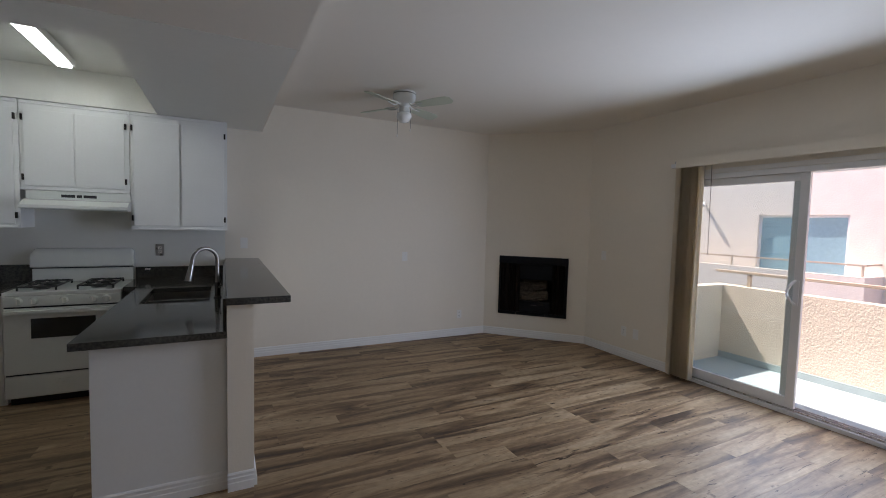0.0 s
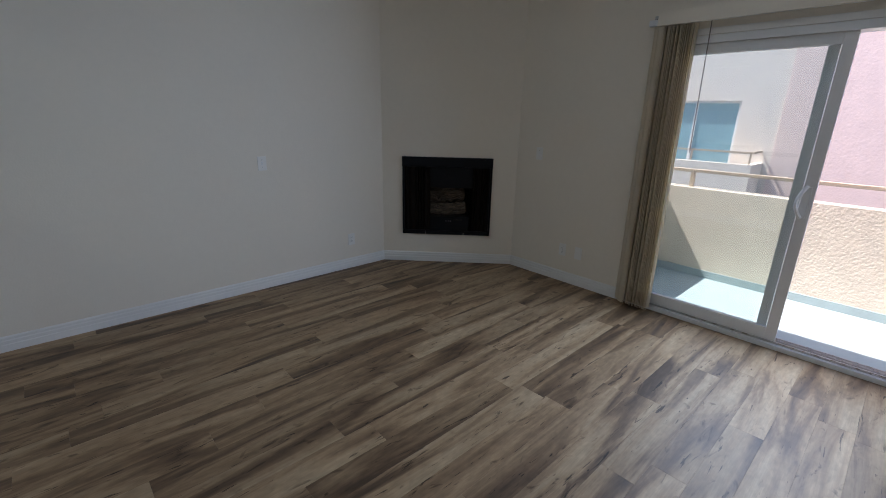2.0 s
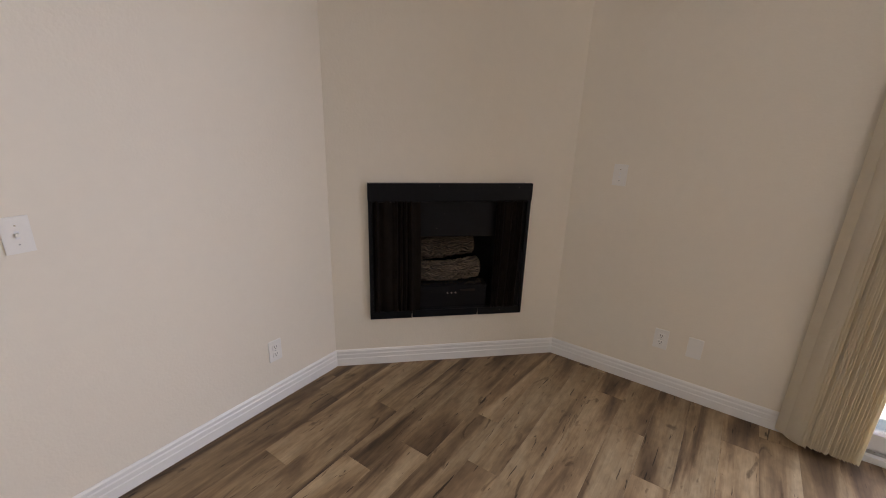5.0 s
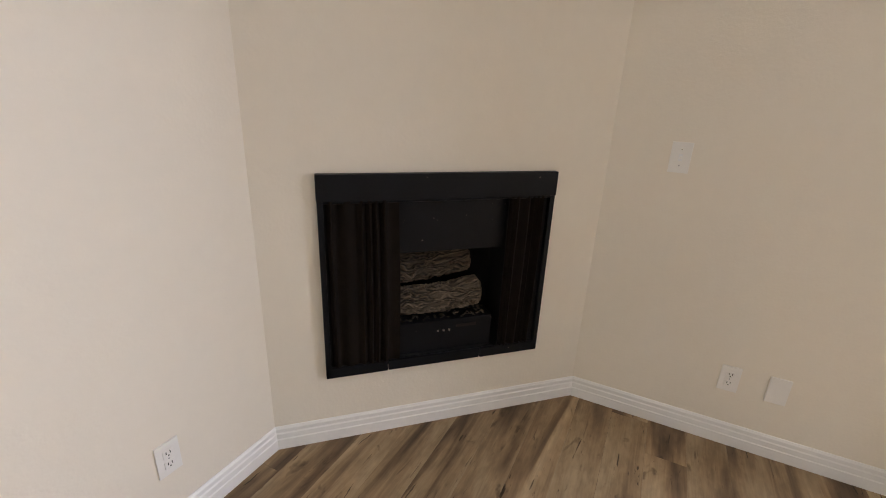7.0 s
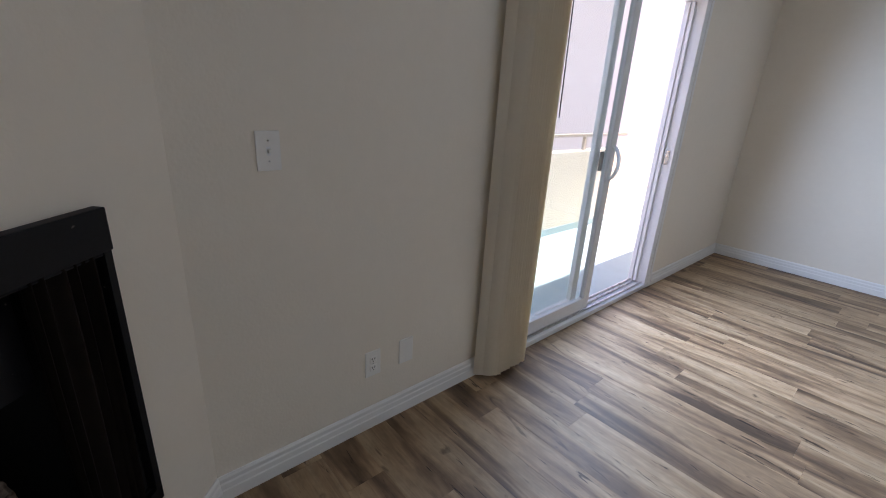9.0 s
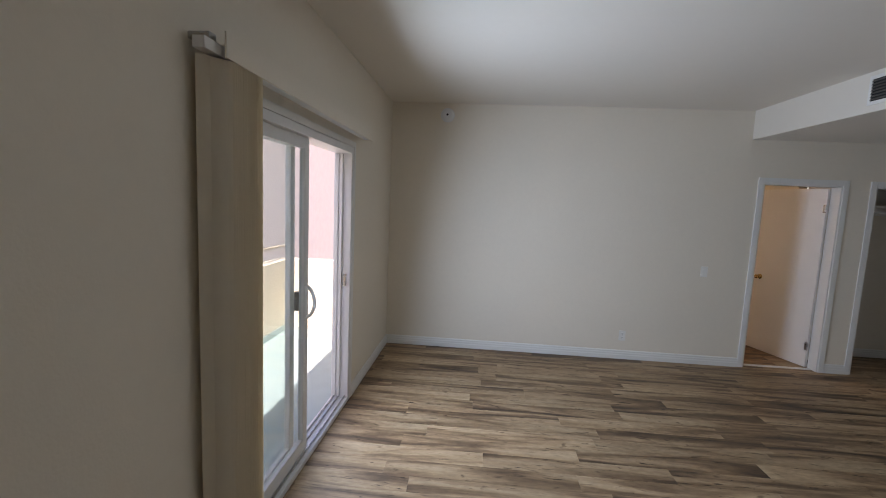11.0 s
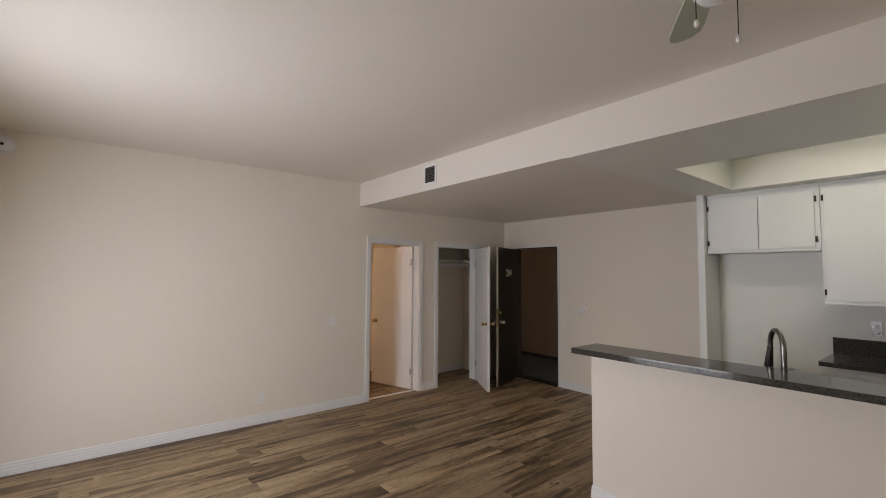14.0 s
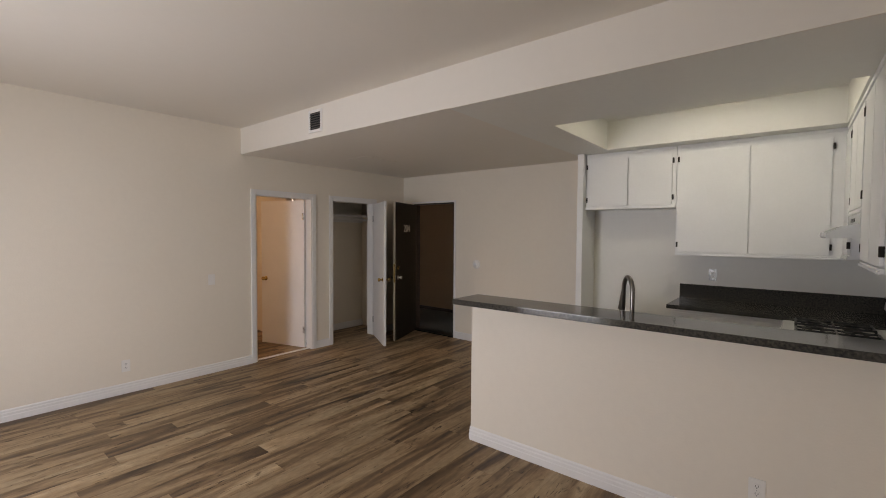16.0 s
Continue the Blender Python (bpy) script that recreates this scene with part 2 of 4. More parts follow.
# ---- building helpers ----
def box(bm, x0, x1, y0, y1, z0, z1, r=0.0, m=None):
    """Adds a box to bm, with rounded edges where r is given."""
    made = bmesh.ops.create_cube(bm, size=1.0)["verts"]
    c = Vector(((x0 + x1) / 2, (y0 + y1) / 2, (z0 + z1) / 2))
    d = Vector((abs(x1 - x0), abs(y1 - y0), abs(z1 - z0)))
    for v in made:
        v.co = Vector((v.co.x * d.x, v.co.y * d.y, v.co.z * d.z)) + c
    if r:
        e = list({e for v in made for e in v.link_edges})
        out = bmesh.ops.bevel(bm, geom=e, offset=r, segments=2, affect="EDGES", profile=0.7)
        made = list({v for f in out["faces"] for v in f.verts} | {v for v in made if v.is_valid})
    if m is not None:
        bmesh.ops.transform(bm, matrix=m, verts=made)
    return bm


def boxes(*rows, r=0.0):
    bm = bmesh.new()
    for row in rows:
        box(bm, *row, r=r)
    return bm


def rod(bm, a, b, ra, rb=None, n=16):
    """Adds a capped round bar from a to b."""
    a, b = Vector(a), Vector(b)
    d = b - a
    made = bmesh.ops.create_cone(bm, cap_ends=True, segments=n, radius1=ra, radius2=ra if rb is None else rb, depth=d.length)["verts"]
    bmesh.ops.transform(bm, matrix=Matrix.Translation((a + b) / 2) @ d.to_track_quat("Z", "Y").to_matrix().to_4x4(), verts=made)
    return bm


def lathe(profile, n=32, m=None):
    """A turned shape from (radius, height) steps."""
    bm = bmesh.new()
    rings = [[bm.verts.new((r * math.cos(2 * math.pi * i / n), r * math.sin(2 * math.pi * i / n), z)) for i in range(n)] for r, z in profile]
    for p, q in zip(rings, rings[1:]):
        for i in range(n):
            bm.faces.new((p[i], p[(i + 1) % n], q[(i + 1) % n], q[i]))
    bm.faces.new(rings[0][::-1])
    bm.faces.new(rings[-1])
    if m is not None:
        bm.transform(m)
    return bm


def swept(points, radius, n=10, closed=False):
    """A round tube along points; radius may be a list."""
    bm = bmesh.new()
    pts = [Vector(p) for p in points]
    rad = radius if isinstance(radius, list) else [radius] * len(pts)
    rings = []
    side = None
    for i, p in enumerate(pts):
        t = (pts[min(i + 1, len(pts) - 1)] - pts[max(i - 1, 0)]).normalized()
        if side is None:
            side = t.orthogonal().normalized()
        side = (side - t * side.dot(t)).normalized()
        up = t.cross(side)
        rings.append([bm.verts.new(p + rad[i] * (math.cos(2 * math.pi * k / n) * side + math.sin(2 * math.pi * k / n) * up)) for k in range(n)])
    for p, q in zip(rings, rings[1:]):
        for k in range(n):
            bm.faces.new((p[k], p[(k + 1) % n], q[(k + 1) % n], q[k]))
    bm.faces.new(rings[0][::-1])
    bm.faces.new(rings[-1])
    return bm


def mesh_of(name, bm, mat, smooth=False):
    me = bpy.data.meshes.new(name)
    bmesh.ops.recalc_face_normals(bm, faces=bm.faces)
    bm.to_mesh(me)
    bm.free()
    me.materials.append(mat)
    if smooth:
        for p in me.polygons:
            p.use_smooth = True
        me.set_sharp_from_angle(angle=radians(40))
    return me


def part(name, bm, mat, parent=None, label="", smooth=False):
    ob = new(name, mesh_of(name, bm, mat, smooth))
    if parent is not None:
        ob.parent = parent
    return tagged(ob, label)


def thing(name, label, category, m=None, group=""):
    ob = new(name)
    if m is not None:
        ob.matrix_world = m
    return tagged(ob, label, category, group)


def structure(name, bm, mat, label="", smooth=False):
    return tagged(part(name, bm, mat, None, label, smooth), "", "", "", "structure")


# ---- plan: the east wall's inner face is x = 0, the north wall's y = 0 ----
W, S = -6.593, -5.672
HIGH, LOW, EDGE = 2.785, 2.487, -3.875
FA, FB = Vector((-0.96, 0.0, 0.0)), Vector((0.0, -0.985, 0.0))
SLIDE_N, SLIDE_S, SLIDE_H = -2.26, -4.175, 2.09
BD = (-4.835, -4.04, 2.04)
CL = (-5.93, -5.16, 2.04)
FD = (-5.43, -4.61, 2.05)
PONY = (-4.242, -4.105, -2.53)

structure("wall_kitchen_north", boxes((W - 0.12, PONY[0], 0.0, 0.12, -0.1, 2.95)), M_KPAINT, "pale cool white painted kitchen wall")
structure("wall_north", boxes((PONY[0], 0.12, 0.0, 0.12, -0.1, 2.95)), M_WALL, "smooth warm off-white painted wall")
structure("wall_east", boxes((0.0, 0.12, SLIDE_N, 0.0, -0.1, 2.95), (0.0, 0.12, S - 0.12, SLIDE_S, -0.1, 2.95), (0.0, 0.12, SLIDE_S, SLIDE_N, SLIDE_H, 2.95)), M_WALL, "warm off-white wall with a sliding door opening")
structure("wall_south", boxes((BD[1], 0.0, S - 0.12, S, -0.1, 2.95), (CL[1], BD[0], S - 0.12, S, -0.1, 2.95), (W, CL[0], S - 0.12, S, -0.1, 2.95),
                              (BD[0], BD[1], S - 0.12, S, BD[2], 2.95), (CL[0], CL[1], S - 0.12, S, CL[2], 2.95)), M_WALL, "warm off-white wall with two door openings")
structure("wall_kitchen_west", boxes((W - 0.12, W, -2.52, 0.0, -0.1, 2.95)), M_KPAINT, "pale cool white painted kitchen wall")
structure("wall_west", boxes((W - 0.12, W, FD[1], -2.52, -0.1, 2.95), (W - 0.12, W, S - 0.12, FD[0], -0.1, 2.95), (W - 0.12, W, FD[0], FD[1], FD[2], 2.95)), M_WALL, "warm off-white wall with the entrance opening")
structure("ceiling", boxes((EDGE, 0.12, S - 0.12, 0.12, HIGH, HIGH + 0.2)), M_CEIL, "flat off-white painted living room ceiling")
WELL = (-6.10, -4.80, -2.20, -0.325)
KY = -2.585
structure("ceiling_entrance", boxes((W, EDGE, S, KY, LOW, HIGH), (EDGE - 0.012, EDGE, KY, 0.0, LOW - 0.004, HIGH)), M_CEIL, "lowered off-white ceiling over the entrance")
structure("ceiling_kitchen", boxes((W, WELL[0], KY, 0.0, LOW - 0.004, HIGH), (WELL[1], EDGE - 0.012, KY, 0.0, LOW - 0.004, HIGH), (WELL[0], WELL[1], KY, WELL[2], LOW - 0.004, HIGH), (WELL[0], WELL[1], WELL[3], 0.0, LOW - 0.004, HIGH)), M_KPAINT, "lowered satin white kitchen ceiling with a recessed light well")
structure("ceiling_well", boxes((W, EDGE - 0.02, S, 0.0, HIGH - 0.005, HIGH + 0.2)), M_KPAINT, "top of the recessed kitchen light well")
structure("roof", boxes((W - 2, 0.14, -9.5, 6, 2.98, 3.06)), M_CONC, "flat roof slab")

# diagonal chimney wall
U = (FB - FA).normalized()
DIAG = Matrix.Translation((FA + FB) / 2) @ Matrix.Rotation(math.atan2(U.y, U.x), 4, "Z")
HL = (FB - FA).length / 2
FX0, FX1, FZ0, FZ1 = -0.480, 0.445, 0.307, 1.114
bm = boxes((-HL, FX0 + 0.02, 0.0, 0.10, 0.0, HIGH), (FX1 - 0.02, HL, 0.0, 0.10, 0.0, HIGH), (FX0 + 0.02, FX1 - 0.02, 0.0, 0.10, 0.0, FZ0 + 0.02), (FX0 + 0.02, FX1 - 0.02, 0.0, 0.10, FZ1 - 0.02, HIGH))
bm.transform(DIAG)
structure("wall_chimney", bm, M_WALL, "diagonal off-white corner wall round the fireplace")

# ground floors outside the planked room
structure("subfloor", boxes((W - 0.12, 0.12, -9.0, 0.12, -0.12, -0.0125)), M_SUB)


def baseboard(name, a, b, parent=None):
    """A stepped skirting board along the wall from a to b, its face to the left of that way."""
    a, b = Vector((*a, 0)), Vector((*b, 0))
    d = b - a
    prof = [(0, 0), (0.017, 0), (0.017, 0.046), (0.0135, 0.050), (0.0135, 0.071), (0.010, 0.077), (0.010, 0.092), (0.004, 0.101), (0, 0.101)]
    nrm = Vector((-d.y, d.x, 0)).normalized()
    bm = bmesh.new()
    rings = [[bm.verts.new(p + nrm * o + Vector((0, 0, h))) for o, h in prof] for p in (a, b)]
    for i in range(len(prof)):
        j = (i + 1) % len(prof)
        bm.faces.new((rings[0][i], rings[0][j], rings[1][j], rings[1][i]))
    bm.faces.new(rings[0])
    bm.faces.new(rings[1][::-1])
    return structure(name, bm, M_TRIM, "white stepped wooden skirting board")


baseboard("baseboard", (FA.x, 0), (PONY[1], 0))
baseboard("baseboard", (FB.x, FB.y), (FA.x, FA.y))
baseboard("baseboard", (0, SLIDE_N + 0.03), (0, FB.y))
baseboard("baseboard", (0, S), (0, SLIDE_S - 0.045))
baseboard("baseboard", (BD[1] + 0.055, S), (0, S))
baseboard("baseboard", (CL[1] + 0.055, S), (BD[0] - 0.055, S))
baseboard("baseboard", (W, S), (CL[0] - 0.055, S))
baseboard("baseboard", (PONY[1], 0), (PONY[1], PONY[2]))
baseboard("baseboard", (PONY[1], PONY[2]), (PONY[0], PONY[2]))
baseboard("baseboard", (W, -2.56), (W, FD[1] + 0.03))

# half wall under the bar
structure("wall_half", boxes((PONY[0], PONY[1], PONY[2], 0.0, 0.0, 1.066)), M_WALL, "off-white half wall carrying the bar top")

# ---- sliding door ----
def sash(name, y0, y1, x0, x1, z0, z1, st, parent):
    """A glazed sliding-door leaf: two stiles, two rails and a pane."""
    f = part(name, boxes((x0, x1, y0, y0 + st, z0, z1), (x0, x1, y1 - st, y1, z0, z1), (x0, x1, y0 + st, y1 - st, z0, z0 + st + 0.02), (x0, x1, y0 + st, y1 - st, z1 - st, z1), r=0.004), M_VINYL, parent)
    xm = (x0 + x1) / 2
    p = part("pane", boxes((xm - 0.003, xm + 0.003, y0 + st - 0.008, y1 - st + 0.008, z0 + st + 0.012, z1 - st + 0.008)), M_PANE, f, "clear glass pane")
    p.visible_shadow = False
    return f


slider = tagged(thing("sliding_door", "white vinyl patio sliding door standing half open", "door", pose(0, 0, 0)), kind="structure")
part("door_frame", boxes((-0.012, 0.13, SLIDE_N - 0.045, SLIDE_N, 0.0, SLIDE_H), (-0.012, 0.13, SLIDE_S, SLIDE_S + 0.06, 0.0, SLIDE_H),
                         (-0.012, 0.13, SLIDE_S + 0.06, SLIDE_N - 0.045, SLIDE_H - 0.05, SLIDE_H), (-0.012, 0.13, SLIDE_S + 0.06, SLIDE_N - 0.045, 0.0, 0.035), r=0.004), M_VINYL, slider)
part("threshold_track", boxes((0.012, 0.018, SLIDE_S + 0.05, SLIDE_N - 0.05, 0.036, 0.050), (0.062, 0.068, SLIDE_S + 0.05, SLIDE_N - 0.05, 0.036, 0.050), (0.10, 0.106, SLIDE_S + 0.05, SLIDE_N - 0.05, 0.036, 0.050)), M_STEEL, slider)
part("jamb_stop", boxes((0.055, 0.075, SLIDE_S + 0.061, SLIDE_S + 0.081, 0.05, SLIDE_H - 0.06), (0.09, 0.12, SLIDE_S + 0.061, SLIDE_S + 0.075, 0.05, SLIDE_H - 0.06), r=0.003), M_VINYL, slider)
part("keeper", boxes((0.015, 0.045, SLIDE_S + 0.061, SLIDE_S + 0.067, 0.98, 1.08), r=0.002), M_STEEL, slider, "small steel lock keeper")
sash("fixed_leaf", -3.26, SLIDE_N - 0.046, 0.078, 0.112, 0.036, SLIDE_H - 0.051, 0.06, slider)
leaf = sash("sliding_leaf", -3.335, -2.33, 0.022, 0.056, 0.05, SLIDE_H - 0.051, 0.065, slider)
pts = [(0.012 - 0.062 * math.sin(math.pi * k / 12) ** 0.7, -3.29 + 0.03 * math.sin(math.pi * k / 12), 0.94 + 0.20 * k / 12) for k in range(13)]
part("handle", swept(pts, 0.011, 8), M_VINYL, leaf, "white curved pull handle", True)
part("latch_plate", boxes((0.012, 0.0215, -3.315, -3.275, 0.93, 1.14), r=0.003), M_VINYL, leaf)
part("outer_grip", boxes((0.057, 0.085, -3.30, -3.27, 0.98, 1.10), r=0.006), M_VENT, leaf, "grey outer grip")

casing = structure("trim_slider", boxes((-0.014, -0.002, SLIDE_S - 0.040, SLIDE_S - 0.002, 0.0, SLIDE_H + 0.045), (-0.014, -0.002, SLIDE_S - 0.002, SLIDE_N, SLIDE_H + 0.002, SLIDE_H + 0.045), r=0.003), M_TRIM, "white trim round the sliding door")

# ---- vertical blind, drawn aside ----
blind = thing("vertical_blind", "cream vertical blind stacked open beside the patio door", "blind", pose(0, 0, 0))
part("headrail", boxes((-0.085, -0.040, -4.33, -2.16, 2.175, 2.215), r=0.004), M_VINYL, blind)
part("bracket", boxes((-0.080, -0.0005, -2.235, -2.195, 2.2155, 2.24), r=0.004), M_STEEL, blind)
part("bracket", boxes((-0.080, -0.0005, -4.22, -4.16, 2.2155, 2.255), r=0.004), M_STEEL, blind)
part("valance", boxes((-0.118, -0.110, -4.36, -2.235, 2.165, 2.255), r=0.002), M_WALL, blind, "off-white valance strip")
for y in (-2.35, -3.2, -4.05):
    part("valance_clip", boxes((-0.112, -0.084, y - 0.012, y + 0.012, 2.18, 2.192)), M_BRONZE, blind)


def vane_mesh():
    bm = bmesh.new()
    cols = []
    for k in range(7):
        u = k / 6 - 0.5
        cols.append([bm.verts.new((u * 0.089, 0.011 * (1 - 4 * u * u) + o, z)) for z in (0.0, 2.14) for o in (0.0, 0.0012)])
    for p, q in zip(cols, cols[1:]):
        bm.faces.new((p[0], q[0], q[2], p[2]))
        bm.faces.new((p[1], p[3], q[3], q[1]))
        bm.faces.new((p[0], p[1], q[1], q[0]))
        bm.faces.new((p[2], q[2], q[3], p[3]))
    bm.faces.new((cols[0][0], cols[0][2], cols[0][3], cols[0][1]))
    bm.faces.new((cols[-1][0], cols[-1][1], cols[-1][3], cols[-1][2]))
    return mesh_of("vane", bm, M_BLIND, True)


VANE = vane_mesh()
rnd = random.Random(4)
for k in range(22):
    v = new("vane", VANE)
    v.parent = blind
    if k == 0:
        v.matrix_local = pose(-0.052, -2.226, 0.026, 0, 0, 64)
    else:
        turn = max(16, 58 - 11 * k) if k < 8 else 9
        v.matrix_local = pose(-0.070 + rnd.uniform(-0.005, 0.005), -2.232 - 0.0122 * k, 0.026 + rnd.uniform(-0.003, 0.003), 0, 0, turn + rnd.uniform(-6, 6))
part("wand", rod(bmesh.new(), (-0.064, -2.585, 1.30), (-0.062, -2.572, 2.17), 0.003, 0.003, 8), M_VENT, blind, "thin dark control wand")

# ---- fireplace ----
fire = thing("fireplace", "black steel gas fireplace with ceramic logs set in the wall", "fireplace", DIAG)
D0 = -0.025
part("header", boxes((FX0, FX1, D0 - 0.004, 0.0, FZ1 - 0.095, FZ1), r=0.004), M_BLACK, fire)
part("side_frame", boxes((FX0 + 0.002, FX0 + 0.022, D0, -0.0005, FZ0, FZ1 - 0.096), r=0.002), M_BLACK, fire)
part("side_frame", boxes((FX1 - 0.022, FX1 - 0.002, D0, -0.0005, FZ0, FZ1 - 0.096), r=0.002), M_BLACK, fire)
part("bottom_rail", boxes((FX0 + 0.002, -0.235, D0, -0.0108, FZ0, FZ0 + 0.043), (-0.231, 0.165, D0 + 0.002, -0.0108, FZ0, FZ0 + 0.0435), (0.169, FX1 - 0.002, D0, -0.0108, FZ0, FZ0 + 0.043), r=0.002), M_BLACK, fire)
part("firebox_back", boxes((-0.36, 0.33, 0.285, 0.295, FZ0 + 0.02, FZ1 - 0.02)), M_SOOT, fire, "sooty black firebox lining")
for sx, xa, xb in ((-1, FX0 + 0.0205, -0.36), (1, FX1 - 0.0205, 0.33)):
    bm = bmesh.new()
    ring = [bm.verts.new((x, y, z)) for z in (FZ0 + 0.0205, FZ1 - 0.0205) for x, y in ((xa, 0.0), (xb, 0.285), (xb - sx * 0.012, 0.285), (xa - sx * 0.018, 0.0))]
    for q in ((0, 1, 2, 3), (7, 6, 5, 4), (0, 4, 5, 1), (1, 5, 6, 2), (2, 6, 7, 3), (3, 7, 4, 0)):
        bm.faces.new([ring[v] for v in q])
    part("firebox_side", bm, M_SOOT, fire, "sooty black firebox lining")
part("hearth_plate", boxes((FX0 + 0.021, FX1 - 0.021, -0.0105, 0.0995, FZ0 + 0.0405, FZ0 + 0.0455)), M_SOOT, fire, "sooty black hearth plate")
part("firebox_floor", boxes((-0.37, 0.34, -0.011, 0.284, FZ0 + 0.021, FZ0 + 0.04)), M_SOOT, fire, "sooty black firebox lining")
part("firebox_top", boxes((-0.37, 0.34, 0.0, 0.284, FZ1 - 0.04, FZ1 - 0.021)), M_SOOT, fire, "sooty black firebox lining")
part("smoke_hood", boxes((FX0 + 0.26, FX1 - 0.19, 0.015, 0.022, 0.80, FZ1 - 0.06), r=0.001), M_BLACK, fire, "dark steel smoke guard")
bm = bmesh.new()
box(bm, -0.23, 0.22, 0.0, 0.008, FZ0 + 0.05, 0.49, 0.002)
box(bm, -0.23, 0.22, 0.0, 0.10, 0.485, 0.497, 0.002)
part("burner_panel", bm, M_BLACK, fire)
part("burner_tray", boxes((-0.22, 0.21, 0.10, 0.28, 0.44, 0.50), r=0.004), M_SOOT, fire)
emb = bmesh.new()
er = random.Random(21)
for k in range(80):
    bit = bmesh.ops.create_icosphere(emb, subdivisions=1, radius=er.uniform(0.003, 0.008))["verts"]
    at = Vector((er.uniform(-0.215, 0.205), er.uniform(0.012, 0.09), 0.500 + er.uniform(0.0, 0.004)))
    for v in bit:
        v.co = Vector((v.co.x * er.uniform(0.7, 1.6), v.co.y * er.uniform(0.7, 1.4), v.co.z * er.uniform(0.4, 0.8))) + at
part("ember_bed", emb, material("ember_chips", (0.055, 0.042, 0.030), 0.9, vary=0.3, scale=40), fire, "loose grey-brown ember chips")
for x in (-0.02, 0.005, 0.03):
    part("control_stud", rod(bmesh.new(), (x, 0.001, 0.45), (x, -0.006, 0.45), 0.005, 0.004, 8), M_STEEL, fire)
part("rating_plate", boxes((0.06, 0.15, -0.002, 0.0005, 0.457, 0.470)), M_BRONZE, fire, "small dark rating plate")
for x in (-0.14, 0.0, 0.13):
    part("grate_prong", swept([(x, 0.27, 0.505), (x, 0.10, 0.505), (x, 0.065, 0.515), (x, 0.055, 0.545)], 0.007, 8), M_IRON, fire)


def log_mesh(length, r, seed):
    bm = bmesh.new()
    n, k = 100, 120
    rings = []
    for i in range(n + 1):
        u = i / n
        cap = min(1.0, math.sqrt(max(0.0, min(u, 1 - u) * 18 + 0.25)))
        ring = []
        for j in range(k):
            a = 2 * math.pi * j / k
            wv = 0.35 * noise.noise(Vector((u * length * 22, math.cos(a) * 2.5, math.sin(a) * 2.5 + seed)))
            q = Vector((u * length * 10, math.cos(a + wv) * 4.6, math.sin(a + wv) * 4.6 + seed))
            bark = (1 - min(1, abs(noise.noise(q)) * 2.6)) ** 2 * 0.25 - 0.06 * noise.noise(q * 0.45)
            rr = r * cap * (0.90 + 0.16 * noise.noise(q * 0.16) + bark)
            ring.append(bm.verts.new((u * length - length / 2, math.cos(a) * rr, math.sin(a) * rr + 0.012 * math.sin(u * 4 + seed))))
        rings.append(ring)
    for p, q in zip(rings, rings[1:]):
        for j in range(k):
            bm.faces.new((p[j], p[(j + 1) % k], q[(j + 1) % k], q[j]))
    bm.faces.new(rings[0][::-1])
    bm.faces.new(rings[-1])
    return bm


for length, r, seed, m in ((0.42, 0.058, 3.1, pose(-0.02, 0.085, 0.575, 0, -2, -2)), (0.40, 0.062, 9.7, pose(-0.03, 0.185, 0.685, 8, -3, 2)), (0.36, 0.04, 5.5, pose(-0.02, 0.235, 0.770, 0, -6, 3))):
    ob = part("log", log_mesh(length, r, seed), M_LOG, fire, "brown ceramic gas log with dark grooves and pale ridges", True)
    ob.matrix_local = m


def curtain(x0, x1, z0, z1, folds, seed):
    bm = bmesh.new()
    nx, nz = folds * 10, 10
    front, back = [], []
    r = random.Random(seed)
    ph = [r.uniform(0, 6) for _ in range(3)]
    for i in range(nx + 1):
        u = i / nx
        for lst, o in ((front, 0.0), (back, 0.002)):
            lst.append([bm.verts.new((x0 + (x1 - x0) * u + 0.006 * math.sin(w * 3 + ph[0]) * u, -0.018 + (0.005 + 0.006 * abs(math.sin(5 * u + ph[2]))) * math.sin(2 * math.pi * folds * (u + 0.06 * math.sin(9 * u + ph[0])) + ph[1] + 0.5 * math.sin(w * 2 + 4 * u)) + o, z0 + (z1 - z0) * w)) for w in [j / nz for j in range(nz + 1)]])
    for i in range(nx):
        for j in range(nz):
            bm.faces.new((front[i][j], front[i + 1][j], front[i + 1][j + 1], front[i][j + 1]))
            bm.faces.new((back[i][j], back[i][j + 1], back[i + 1][j + 1], back[i + 1][j]))
    return bm


part("mesh_curtain", curtain(FX0 + 0.03, FX0 + 0.29, FZ0 + 0.045, FZ1 - 0.08, 7, 1), M_MESH, fire, "bronze chainmail fire curtain", True)
part("mesh_curtain", curtain(FX1 - 0.20, FX1 - 0.045, FZ0 + 0.045, FZ1 - 0.08, 6, 2), M_MESH, fire, "bronze chainmail fire curtain", True)
part("curtain_rod", rod(bmesh.new(), (FX0 + 0.023, -0.018, FZ1 - 0.10), (FX1 - 0.023, -0.018, FZ1 - 0.10), 0.005, 0.005, 8), M_BLACK, fire)


